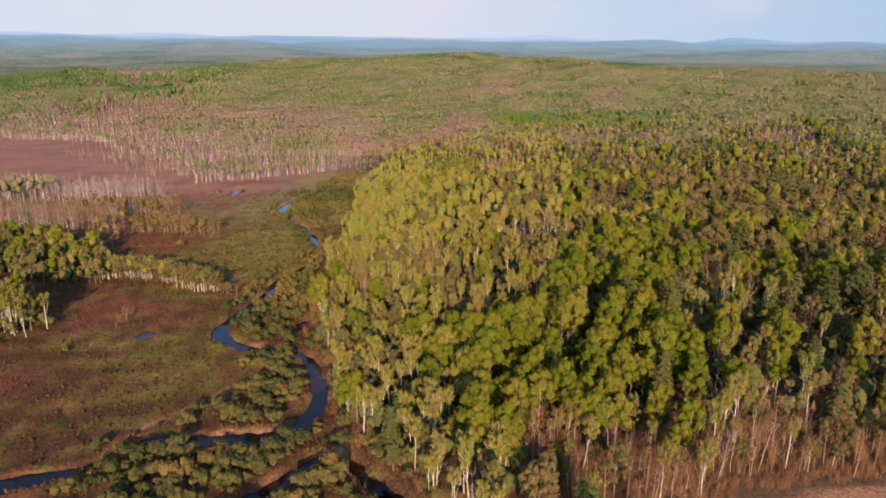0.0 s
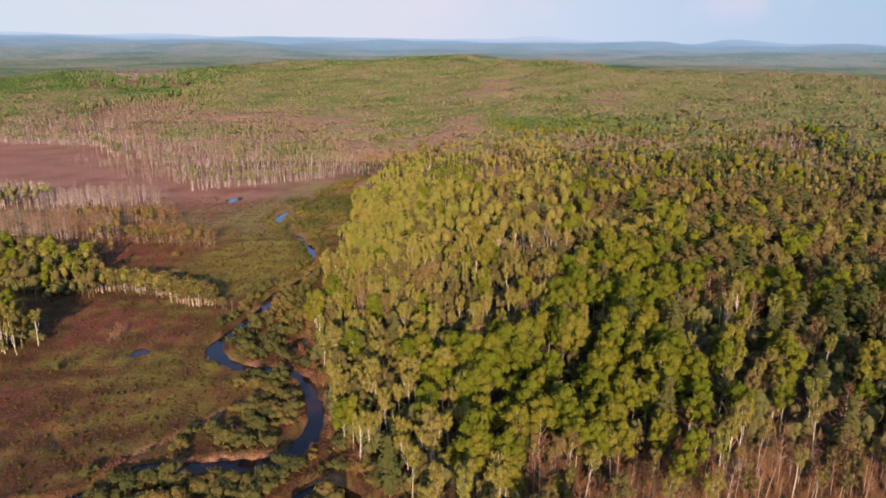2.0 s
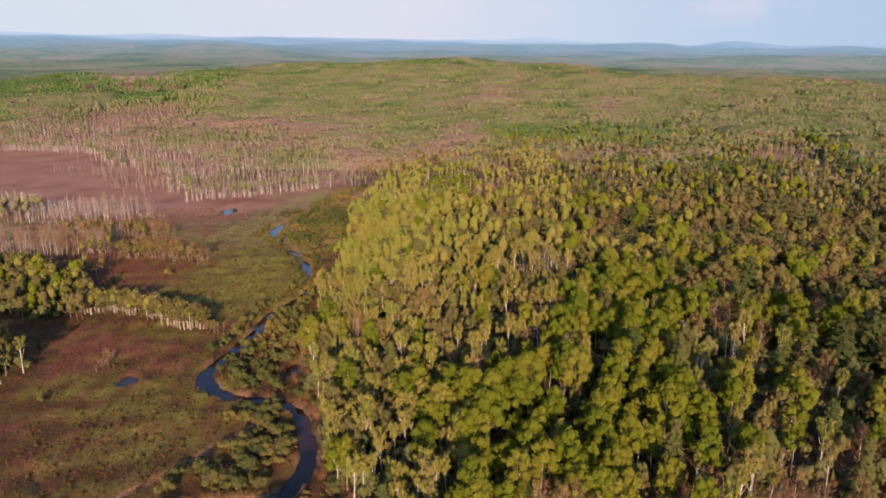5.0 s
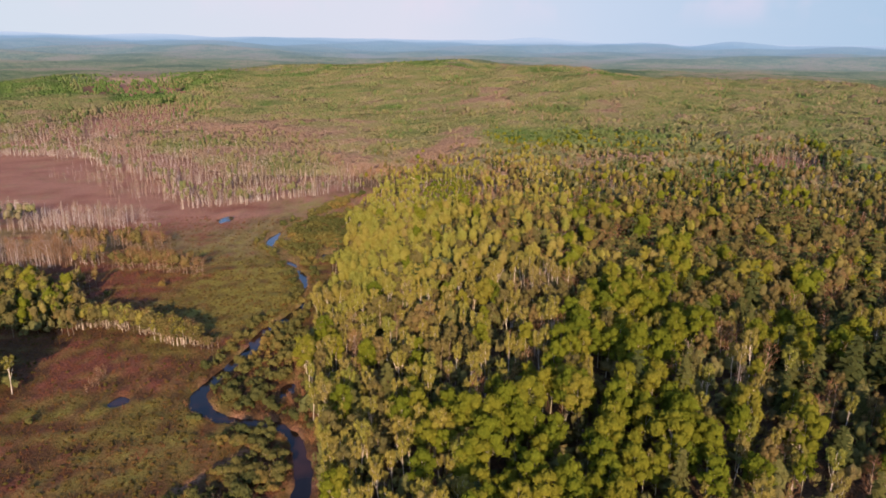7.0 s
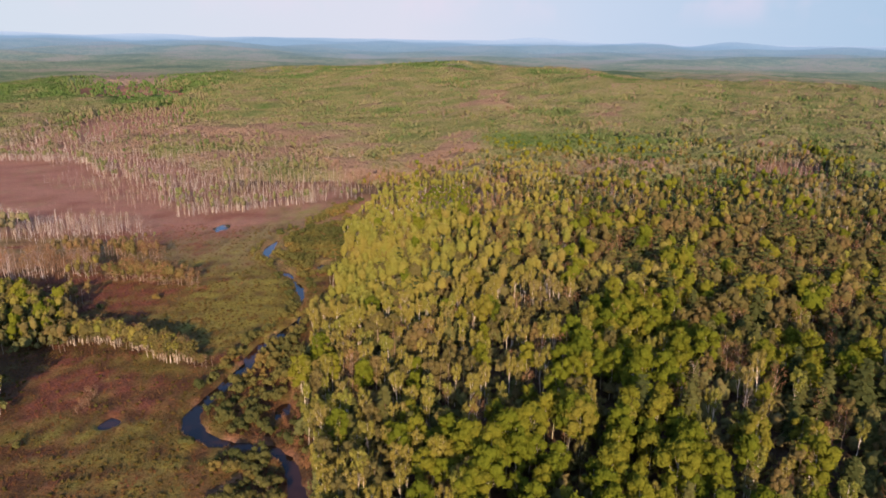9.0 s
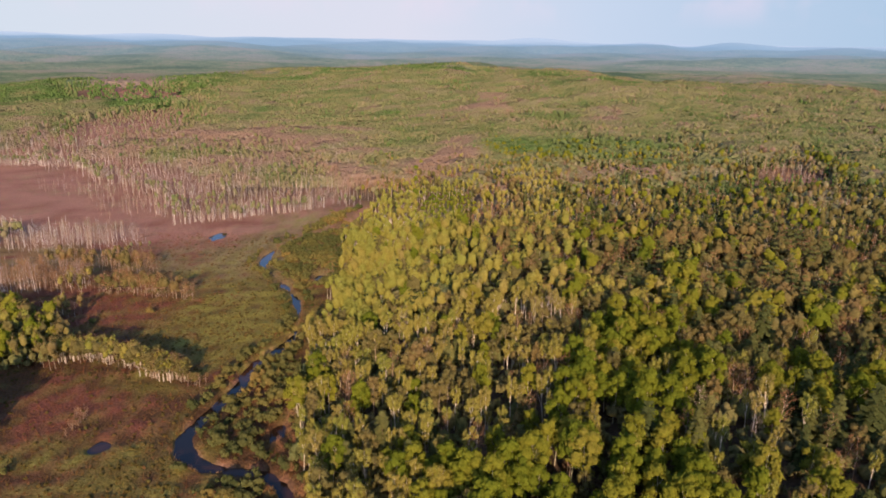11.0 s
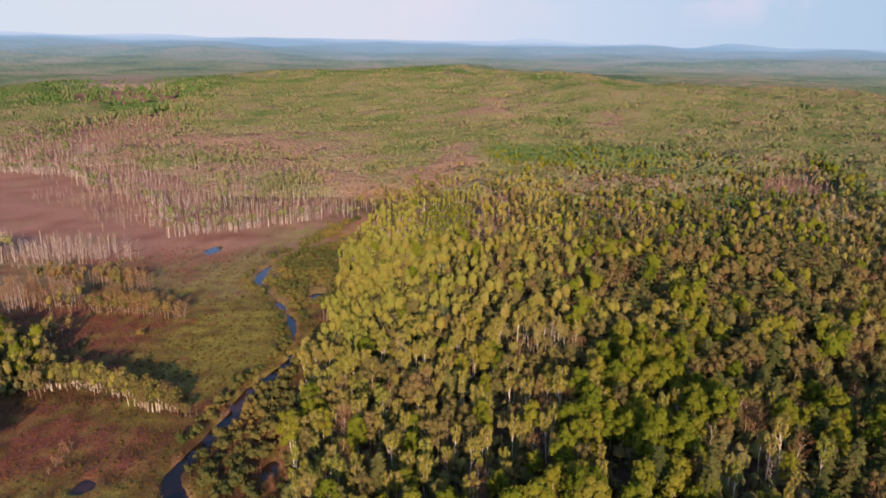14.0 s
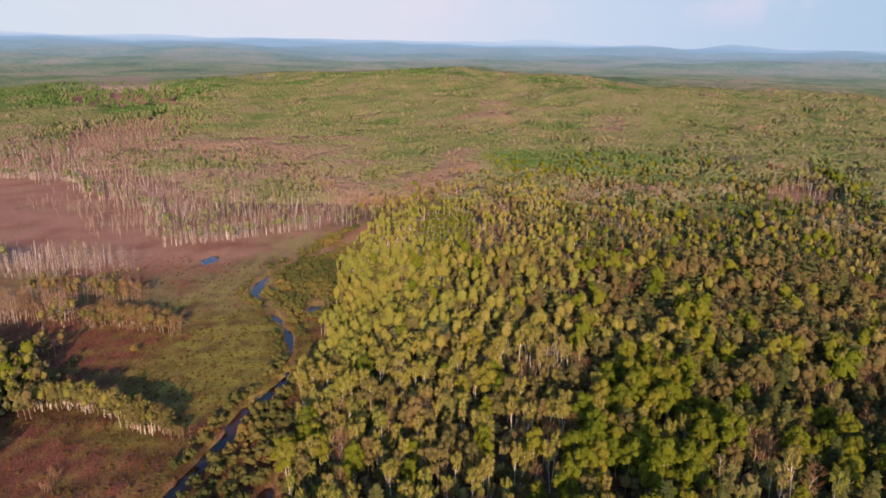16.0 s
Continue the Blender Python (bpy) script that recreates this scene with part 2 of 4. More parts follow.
RIVER = curve([(-103, 118), (-92, 125), (-83, 129), (-76, 134), (-71, 142), (-57, 143), (-47, 144), (-38, 146), (-33, 154), (-32, 164), (-35, 176), (-39, 186),
               (-46, 192), (-54, 193), (-62, 195), (-69, 201), (-72, 210), (-69, 224), (-65, 241), (-64, 255), (-56, 276), (-56, 295), (-61, 317), (-67, 331),
               (-76, 348), (-88, 368), (-89, 391), (-81, 415), (-69, 432), (-55, 456), (-50, 476), (-45, 505)])
OXBOW = curve([(-43, 117), (-37, 123), (-31, 131), (-26, 136), (-21, 135), (-16, 129), (-8, 121), (-2, 114)])
ARC = curve([(-113, 322), (-108, 316), (-100, 313), (-86, 313), (-79, 320), (-72, 330)])
CREEK = curve([(-49, 179), (-57, 168), (-63, 159), (-68, 152), (-73, 146)])
SCAR = curve([(-101, 160), (-95, 155), (-90, 149), (-83, 144), (-78, 141)])
PONDS = [(-94, 203.5, 2.7, 3.6), (-127, 421, 5.0, 8.0), (-46, 212, 2.3, 4.5), (-56, 350, 3.6, 6.0), (-139, 660, 5, 9), (-52, 470, 2.5, 7)]
EDGE_Y = (60, 95, 122, 141, 165, 201, 220, 254, 300, 340, 390, 425, 470, 505, 530)
EDGE_X = (14, 8, -3, -17, -28, -38, -43, -45, -44, -45, -50, -48, -44, -36, -30)
TOP_X = (-900, -600, -369, -267, -190, -151, -128, -106, -79, -40)
TOP_Y = (640, 640, 627, 600, 520, 446, 456, 478, 487, 515)


def to_line(x, y, line):
    """The distance from each place to a line, worked out only near it."""
    x, y = np.asarray(x, float).ravel(), np.asarray(y, float).ravel()
    d = np.full(x.shape, 60.0)
    lo, hi = line.min(0) - 40, line.max(0) + 40
    near = np.where((x > lo[0]) & (x < hi[0]) & (y > lo[1]) & (y < hi[1]))[0]
    for k in range(0, len(near), 4000):
        i = near[k:k + 4000]
        d[i] = np.sqrt(((x[i, None] - line[:, 0]) ** 2 + (y[i, None] - line[:, 1]) ** 2).min(1))
    return d


def river_gap(x, y):
    """Metres from the water's edge, negative on the water."""
    x, y = np.asarray(x, float), np.asarray(y, float)
    wide = 1.85 - 2.1 * bell(x, y, -75, 136, 10, 8) + 1.2 * bell(x, y, -69, 201, 9, 8) + 0.8 * bell(x, y, -33, 160, 12, 20) + 0.9 * bell(x, y, -49, 144, 13, 7) + 1.6 * bell(x, y, -92, 125, 14, 9)  + 0.35 * smooth(y, 210, 235) - 2.2 * smooth(y, 272, 292) + 2.4 * bell(x, y, -60, 318, 9, 12) + 2.8 * bell(x, y, -71, 337, 6, 5) + 3.2 * bell(x, y, -89, 378, 9, 15) + 0.9 * bell(x, y, -80, 357, 8, 8) + 3.8 * bell(x, y, -56, 455, 8, 8)
    d = to_line(x, y, RIVER).reshape(x.shape) - wide
    d = np.minimum(d, to_line(x, y, OXBOW).reshape(x.shape) - 2.2)
    for px, py, rx, ry in PONDS:
        d = np.minimum(d, (np.hypot((x - px) / rx, (y - py) / ry) - 1) * min(rx, ry))
    return d + 0.35 * W15(x * 2, y * 2)


def forest_side(x, y):
    return x - np.interp(y, EDGE_Y, EDGE_X)


def front_line(x):
    """Where the bare earth bank before the forest ends."""
    return np.interp(x, (46, 54, 60, 77, 95, 140), (109, 116, 119, 123.2, 124.2, 124.2))


def is_open(x, y):
    """The marsh, left of the forest's edge and before the far birches."""
    return (forest_side(x, y) + 2.5 * W15(x, y) < 0) & (y < np.interp(x, TOP_X, TOP_Y) + 12 * W40(x, y))


def height(x, y):
    x, y = np.asarray(x, float), np.asarray(y, float)
    right = smooth(x, -40, 75) * smooth(y, 100, 185)
    z = 11 * right * (1 - smooth(y, 1500, 2600)) * (1 - smooth(x, 500, 1000))
    side = np.where(x < 0, 480.0, 520.0)
    z = z + 25 * np.exp(-(x / side) ** 2 - ((y - 1600) / np.where(y < 1600, 750.0, 400.0)) ** 2) * smooth(y, 450, 900)
    z = z + 23 * bell(x, y, -95, 1480, np.where(x < -95, 270.0, 210.0), 240) + 15 * bell(x, y, 170, 1290, 75, 90) + 20 * bell(x, y, 255, 1090, 120, 130)
    z = z - 9 * bell(x, y, 62, 1360, 60, 80) - 6 * bell(x, y, 190, 770, 110, 130) + 10 * bell(x, y, -600, 1320, 220, 260) + 6 * bell(x, y, 10, 310, 60, 90) * smooth(x, -45, 15)
    z = z + 12 * bell(x, y, 330, 700, 250, 400) + 9 * smooth(np.hypot(x, y), 800, 1600) - 16 * smooth(np.hypot(x, y), 1900, 2300) * smooth(x, -450, -150) * (1 - smooth(x, 450, 750)) + 13 * smooth(x, 380, 800) * smooth(y, 650, 1150)
    z = z + (1.0 * W40(x, y) + 2.0 * W120(x, y)) * smooth(x, -30, 60) * smooth(y, 130, 230)
    z = z + 4.0 * W400(x, y) * smooth(np.hypot(x, y - 100), 500, 1200)
    gap = river_gap(x, y)
    z = z - 0.45 * np.exp(-((to_line(x, y, SCAR).reshape(x.shape)) / 1.3) ** 2) - 0.5 * np.exp(-((to_line(x, y, ARC).reshape(x.shape)) / 1.5) ** 2)
    z = z - 0.7 * np.exp(-((to_line(x, y, CREEK).reshape(x.shape)) / 1.2) ** 2)
    marsh = 1 - smooth(forest_side(x, y), -10, 20)
    z = z + 0.18 * W15(x, y) * marsh
    return z - 1.5 * (1 - smooth(gap, -1.0, 1.1)) + 0.25 * bell(gap, 0, 2.2, 0, 1.4, 1)


def axis(start, lo, hi, end, step, growth):
    mid = list(np.arange(lo, hi, step))
    up, down, s = [hi], [lo], step
    while up[-1] < end:
        s *= growth
        up.append(up[-1] + s)
    s = step
    while down[-1] > start:
        s *= growth
        down.append(down[-1] - s)
    return np.array(down[:0:-1] + mid + up)


def mesh_object(name, v, f, materials, face_material=None, tint=None, flat=True):
    me = bpy.data.meshes.new(name)
    v, f = np.asarray(v, np.float32), np.asarray(f, np.int32)
    me.vertices.add(len(v))
    me.vertices.foreach_set("co", v.ravel())
    n = f.shape[1]
    me.loops.add(f.size)
    me.loops.foreach_set("vertex_index", f.ravel())
    me.polygons.add(len(f))
    me.polygons.foreach_set("loop_start", np.arange(0, f.size, n, dtype=np.int32))
    me.polygons.foreach_set("loop_total", np.full(len(f), n, np.int32))
    if face_material is not None:
        me.polygons.foreach_set("material_index", np.asarray(face_material, np.int32))
    me.polygons.foreach_set("use_smooth", np.full(len(f), not flat))
    for m in materials:
        me.materials.append(m)
    if tint is not None:
        a = me.attributes.new("tint", "FLOAT", "POINT")
        a.data.foreach_set("value", np.asarray(tint, np.float32))
        a = me.attributes.new("wood", "FLOAT", "POINT")
        a.data.foreach_set("value", np.ones(len(v), np.float32))
    me.update()
    me.validate()
    return me


def grid_faces(nx, ny):
    i = np.arange(nx * ny).reshape(ny, nx)
    return np.stack([i[:-1, :-1], i[:-1, 1:], i[1:, 1:], i[1:, :-1]], -1).reshape(-1, 4)


def far_heath(x, y):
    """A strip of open red heath far out on the plain."""
    along, across = -0.388 * x + 0.922 * y, 0.922 * x + 0.388 * y
    return np.exp(-((across + 12 * W120(x, y)) / np.interp(along, (1150, 1300, 1600, 2100), (95, 85, 45, 60))) ** 2) * smooth(along, 1150, 1230) * (1 - smooth(along, 1900, 2100))


def back_rim(x, y):
    """The thin pale birches behind the red heath."""
    return (1 - smooth(y - np.interp(x, TOP_X, TOP_Y), 30, 110)) * smooth(-x, 50, 75) * (y > 400)


def colour_zones(x, y):
    """How rusty and how green the open ground is."""
    red = 0.9 * smooth(y, 405, 450) + 1.1 * bell(x, y, -110, 223, 20, 18) + 0.75 * bell(x, y, -125, 155, 28, 30) + 0.8 * bell(x, y, -150, 325, 60, 22) + 0.7 * bell(x, y, -125, 285, 25, 12)
    red = red + 0.95 * smooth(y + 8 * W40(x, y), 368, 402) * smooth(-x, 100, 122) + 0.6 * bell(x, y, -135, 305, 30, 14)
    red = red + 0.45 * W15(x, y) + 0.35 * W40(x, y) * (y < 390)
    red = np.maximum(red, bell(x, y, -365, 880, 80, 220)) + far_heath(x, y)
    green = 1.1 * bell(x, y, -80, 290, 30, 38) + 0.5 * bell(x, y, -106, 197, 20, 9) + 0.5 * bell(x, y, -96, 240, 12, 6) + 0.55 * bell(x, y, -77, 178, 20, 28) + 0.5 * bell(x, y, -98, 365, 42, 52) + 0.7 * bell(x, y, -82, 455, 18, 20) + bell(x, y, 5, 460, 26, 60) + 0.3 * W15(x + 50, y)
    green = green * (1 - 0.8 * smooth(y, 368, 402) * smooth(-x, 100, 122))
    return np.clip(red, 0, 1), np.clip(green, 0, 1)


def build_ground():
    xs = axis(-4900, -132, 0, 4900, 1.0, 1.10)
    ys = axis(-4900, 113, 300, 4900, 1.0, 1.05)
    x, y = np.meshgrid(xs, ys)
    z = height(x, y)
    me = mesh_object("ground", np.stack([x, y, z], -1).reshape(-1, 3), grid_faces(len(xs), len(ys)), [GROUND], flat=False)
    opened = smooth(-forest_side(x, y), -6, 6) * smooth(np.interp(x, TOP_X, TOP_Y) + 6 * W40(x, y) - y, -6, 6)
    red, green = colour_zones(x, y)
    gap = river_gap(x, y)
    mud = (1 - smooth(gap, 0.3, 1.2)) * np.where(y < 170, smooth(x, -72, -62), 1.0) * np.clip(0.05 + 0.15 * smooth(y, 225, 260) + 0.9 * bell(x, y, -45, 148, 16, 9) + 0.4 * bell(x, y, -60, 200, 10, 8) + 0.4 * W15(x, y), 0, 1)
    mud = np.maximum(mud, 0.7 * (1 - smooth(to_line(x, y, CREEK).reshape(x.shape), 0.6, 1.8)))
    sand = smooth(x, 48, 54) * (1 - smooth(y + 0.8 * W15(x, y) - front_line(x), -0.8, 0.4)) * smooth(y, 100, 106)
    clearing = bell(x, y, 246, 512, 30, 40)
    wood = np.clip(1 - opened - 1.3 * bell(x, y, -365, 880, 80, 220) - 1.3 * far_heath(x, y) - bell(x, y, 5, 460, 28, 62) - clearing, 0, 1)
    wood = wood * (1 - 0.9 * back_rim(x, y))
    zone = np.stack([np.clip(red + clearing, 0, 1), np.clip(green, 0, 1), np.clip(mud + sand, 0, 1), wood], -1)
    a = me.color_attributes.new("zone", "FLOAT_COLOR", "POINT")
    dry = np.clip(smooth(y, 400, 450) + 0.8 * smooth(y, 375, 410) * smooth(-x, 100, 122) + clearing, 0, 1)
    d = me.attributes.new("dry", "FLOAT", "POINT")
    dry = dry * np.clip(0.84 + 0.30 * W40(x * 0.7, y) + 0.22 * W15(x * 0.5, y * 0.5), 0.2, 1)
    d.data.foreach_set("value", dry.astype(np.float32).ravel())
    s = me.attributes.new("straw", "FLOAT", "POINT")
    s.data.foreach_set("value", (np.clip(0.6 + 0.35 * W15(x, y), 0, 1) * smooth(y + 12 * W40(x, y), 322, 375)).astype(np.float32).ravel())
    a = me.color_attributes["zone"]
    a.data.foreach_set("color", zone.astype(np.float32).ravel())
    tagged(new("ground", me), "rust-brown and olive marsh ground with forest floor", "ground", kind="structure")


def build_water():
    xs, ys = np.linspace(-330, 40, 38), np.linspace(20, 760, 75)
    x, y = np.meshgrid(xs, ys)
    v = np.stack([x, y, np.full(x.shape, -0.62)], -1).reshape(-1, 3)
    tagged(new("water", mesh_object("water", v, grid_faces(len(xs), len(ys)), [WATER], flat=False)), "dark still winding river reflecting blue sky", "river", kind="structure")


build_ground()
build_water()


def build_distance():
    """The hazy land beyond the woods: low ridges that rise to the skyline all round."""
    a = np.radians(np.concatenate([np.arange(-180, -45, 5.0), np.arange(-45, 45, 0.4), np.arange(45, 180.1, 5.0)]))
    r = np.concatenate([np.arange(1390, 2200, 18.0), 2200 + 2600 * np.linspace(0, 1, 90) ** 1.1])
    aa, rr = np.meshgrid(a, r)
    x, y = rr * np.sin(aa), rr * np.cos(aa)
    s = np.clip((rr - 2200) / 2600, 0, 1)
    near = height(x, y) + 16 * smooth(rr, 1900, 2300) * smooth(x, -450, -150) * (1 - smooth(x, 450, 750)) + 9.5
    plain = smooth(-x, 200, 600) + smooth(x, 400, 800)
    z = 14 + 10 * plain + (101 - 10 * plain) * s**0.9 + (5 * W400(x * 0.8, y * 0.8) + 9 * Waves(21, 900)(x, y)) * smooth(s, 0.02, 0.3) * (1 - 0.5 * smooth(s, 0.7, 1.0))
    z = z + 8 * Waves(22, 640)(x * 0.35, y * 1.3) * smooth(s, 0.0, 0.15) * (1 - 0.6 * smooth(s, 0.75, 1.0))
    z = near + (z - near) * smooth(rr, 1900, 2400)
    z[0] -= 14
    deg = np.degrees(aa)
    z += 22 * np.exp(-((deg - 21.5) / 1.6) ** 2 - ((rr - 4350) / 160) ** 2) + 12 * np.exp(-((deg - 17.5) / 1.5) ** 2 - ((rr - 3900) / 160) ** 2)
    z += 20 * np.exp(-((deg - 7.5) / 3.0) ** 2 - ((rr - 4700) / 80) ** 2) + 26 * np.exp(-((deg + 32.5) / 1.5) ** 2 - ((rr - 3350) / 110) ** 2)
    z += 30 * np.exp(-((deg - 33) / 9) ** 2 - ((rr - 2900) / 220) ** 2)
    z[-1] = -60
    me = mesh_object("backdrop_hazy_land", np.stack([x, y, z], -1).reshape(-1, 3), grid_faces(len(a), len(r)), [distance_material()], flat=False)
    a = me.attributes.new("heath", "FLOAT", "POINT")
    a.data.foreach_set("value", far_heath(x, y).astype(np.float32).ravel())
    tagged(new("backdrop_hazy_land", me), "forested low hills fading into blue haze", "hills", kind="structure")


build_distance()


def build_sky_band():
    """The pale hazy sky low over the horizon, all round."""
    m, nt, out = material("pale_horizon_sky")
    g = nt.nodes.new("ShaderNodeNewGeometry")
    xyz = nt.nodes.new("ShaderNodeSeparateXYZ")
    nt.links.new(g.outputs["Position"], xyz.inputs[0])
    side = math_node(nt, "ADD", math_node(nt, "MULTIPLY", xyz.outputs[0], 1 / 5200), 0.5)
    c = ramp(nt, side, [(0.0, (0.61, 0.715, 0.78)), (0.45, (0.655, 0.705, 0.785)), (0.7, (0.52, 0.65, 0.78)), (1.0, (0.40, 0.57, 0.72))])
    cloud = ramp(nt, world_noise(nt, 0.0012, 4.0), [(0.5, (0, 0, 0)), (0.66, (1, 1, 1))])
    high = node_clamp(nt, math_node(nt, "DIVIDE", math_node(nt, "SUBTRACT", xyz.outputs[2], 200.0), 200.0))
    c = mixed(nt, math_node(nt, "MULTIPLY", math_node(nt, "MULTIPLY", cloud, high), 0.5), c, (0.80, 0.70, 0.80))
    e = node(nt, "ShaderNodeEmission", Strength=0.56)
    nt.links.new(c, e.inputs[0])
    nt.links.new(e.outputs[0], out.inputs[0])
    a = np.radians(np.arange(0, 360.1, 2.5))
    v = np.vstack([np.stack([4880 * np.sin(a), 4880 * np.cos(a), np.full(a.shape, z)], -1) for z in (-50.0, 400.0, 900.0)])
    tagged(new("backdrop_sky", mesh_object("backdrop_sky", v, grid_faces(len(a), 3), [m], flat=False)), "pale blue hazy sky over the horizon", "sky", kind="structure")


build_sky_band()


# ---- plants: prototypes ----
def tube(path, radii, sides):
    """A tapered tube along a path."""
    path = np.asarray(path, float)
    ahead = np.gradient(path, axis=0)
    ahead /= np.linalg.norm(ahead, axis=1)[:, None] + 1e-9
    side = np.cross(ahead, (0.31, 0.95, 0.05))
    side /= np.linalg.norm(side, axis=1)[:, None] + 1e-9
    up = np.cross(side, ahead)
    a = np.arange(sides) * 2 * np.pi / sides
    v = path[:, None] + np.asarray(radii)[:, None, None] * (np.cos(a)[None, :, None] * side[:, None] + np.sin(a)[None, :, None] * up[:, None])
    f = []
    for k in range(len(path) - 1):
        for j in range(sides):
            p, q = k * sides + j, k * sides + (j + 1) % sides
            f += [(p, q, q + sides), (p, q + sides, p + sides)]
    return v.reshape(-1, 3), np.array(f)


def sprays(r, centres, normals, size):
    """Folded leaf sprays, one a place, facing along the normals."""
    n = len(centres)
    nm = normals / (np.linalg.norm(normals, axis=1)[:, None] + 1e-9)
    turn = r.normal(size=(n, 3))
    u = np.cross(nm, turn)
    u /= np.linalg.norm(u, axis=1)[:, None] + 1e-9
    w = np.cross(nm, u)
    s = (size * r.uniform(0.7, 1.35, n))[:, None]
    fold = nm * s * r.uniform(0.05, 0.3, n)[:, None]
    v = np.stack([centres - u * s * 0.62, centres - w * s * 0.45 - fold, centres + u * s * 0.62, centres + w * s * 0.45 - fold], 1).reshape(-1, 3)
    b = np.arange(n)[:, None] * 4
    f = np.concatenate([b + (0, 1, 2), b + (0, 2, 3)], 1).reshape(-1, 3)
    return v, f


def join(pieces):
    v, f, m, at = [], [], [], 0
    for pv, pf, pm in pieces:
        v.append(pv)
        f.append(pf + at)
        m.append(np.full(len(pf), pm))
        at += len(pv)
    return np.vstack(v), np.vstack(f), np.concatenate(m)


def bent(r, h, lean):
    z = np.linspace(0, 1, 6)
    off = np.cumsum(r.normal(0, 0.05 * lean, (6, 2)), 0) * h / 6 + r.normal(0, 0.05 * lean, 2) * h * z[:, None]
    off -= off[0]
    return np.column_stack([off, z * h])


def reach_of(lumps, centre, d):
    """How far the union of the lumps reaches from the centre along each direction, and which lump does."""
    c = np.array([l[0] for l in lumps]) - centre
    rad = np.array([l[1] for l in lumps])
    along = d @ c.T
    inside = along**2 - (c * c).sum(1) + rad**2
    far = np.where(inside > 0, along + np.sqrt(np.maximum(inside, 0)), 0.35 * rad)
    return far.max(1), far.argmax(1)


BALL_V, BALL_F = [], []
for e in (-1, 1):
    for j in range(5):
        BALL_V.append((np.cos(j * 1.2566 + 0.6283 * (e > 0)) * 0.894, np.sin(j * 1.2566 + 0.6283 * (e > 0)) * 0.894, 0.447 * e))
BALL_V = np.array(BALL_V + [(0, 0, -1), (0, 0, 1)])
for j in range(5):
    q = (j + 1) % 5
    BALL_F += [(j, q, 5 + j), (q, 5 + q, 5 + j), (q, j, 10), (5 + j, 5 + q, 11)]
BALL_F = np.array(BALL_F)
SPINDLE_V = np.array([(1, 0, 0), (-0.5, 0.866, 0), (-0.5, -0.866, 0), (0, 0, 1), (0, 0, -1)], float)
SPINDLE_F = np.array([(0, 1, 3), (1, 2, 3), (2, 0, 3), (1, 0, 4), (2, 1, 4), (0, 2, 4)])


def blob(r, centre, rad, tall, full):
    """One uneven leafy lump, rounder where it is full."""
    v = BALL_V if full else SPINDLE_V
    v = v * r.uniform(0.82, 1.15, (len(v), 1)) * (rad, rad, rad * tall)
    a = r.uniform(0, 6.28)
    turned = np.column_stack([v[:, 0] * np.cos(a) - v[:, 1] * np.sin(a), v[:, 0] * np.sin(a) + v[:, 1] * np.cos(a), v[:, 2]])
    return turned + centre, (BALL_F if full else SPINDLE_F)


def plumes(r, centre, rad, tall, count, size, slim=1.0):
    """Small leaf sprays that lie on a lump and stream upward."""
    d = r.normal(size=(count, 3))
    d[:, 2] = d[:, 2] * 0.85 + 0.25
    d /= np.linalg.norm(d, axis=1)[:, None]
    p = centre + d * (rad, rad, rad * tall) * r.uniform(0.62 + 0.16 * (slim == 1.0), 1.15, (count, 1))
    n = d * (1, 1, 1 / tall) + r.normal(0, 0.28, (count, 3))
    n /= np.linalg.norm(n, axis=1)[:, None]
    up = np.array((0, 0, 1.0)) + d * 0.5 + r.normal(0, 0.45, (count, 3))
    u = up - n * (up * n).sum(1)[:, None]
    u /= np.linalg.norm(u, axis=1)[:, None] + 1e-6
    w = np.cross(n, u)
    s = (size * r.uniform(0.65, 1.4, count))[:, None]
    w = w * slim
    v = np.stack([p - u * s * 0.45 - w * s * 0.42, p - u * s * 0.45 + w * s * 0.42, p + u * s * (1.25 - 0.5 * slim)], 1).reshape(-1, 3)
    return v, np.arange(3 * count).reshape(-1, 3)


def hull(lumps, centre, around, up, shrink, r):
    """A closed lumpy skin round the lumps."""
    d, rings = [], np.linspace(-0.35 * np.pi, 0.42 * np.pi, up)
    for k, e in enumerate(rings):
        a = (np.arange(around) + 0.5 * (k % 2)) * 2 * np.pi / around
        d.append(np.column_stack([np.cos(a) * np.cos(e), np.sin(a) * np.cos(e), np.full(around, np.sin(e))]))
    d = np.vstack(d + [np.array([[0.0, 0, 1]]), np.array([[0.0, 0, -1]])])
    far, _ = reach_of(lumps, centre, d)
    far[-1] *= 0.5
    v = centre + d * (far * shrink * r.uniform(0.9, 1.08, len(far)))[:, None]
    f, top, low = [], around * up, around * up + 1
    for k in range(up - 1):
        for j in range(around):
            p, q = k * around + j, k * around + (j + 1) % around
            f += [(p, q, q + around), (p, q + around, p + around)]
    for j in range(around):
        q = (j + 1) % around
        f += [((up - 1) * around + j, (up - 1) * around + q, top), (q, j, low)]
    return v, np.array(f)


def crown(r, lumps, count, size, jitter=0.4):
    """Leaf sprays over the outside of a handful of lumps (centre, radius)."""
    c = np.array([l[0] for l in lumps])
    centre = c.mean(0)
    d = r.normal(size=(count, 3))
    d[:, 2] = d[:, 2] * 0.9 + 0.2
    d /= np.linalg.norm(d, axis=1)[:, None]
    far, which = reach_of(lumps, centre, d)
    p = centre + d * (far * r.uniform(0.80, 1.10, count))[:, None]
    n = p - c[which]
    n /= np.linalg.norm(n, axis=1)[:, None] + 1e-6
    return sprays(r, p, n + 0.4 * d + r.normal(0, jitter, (count, 3)), size)


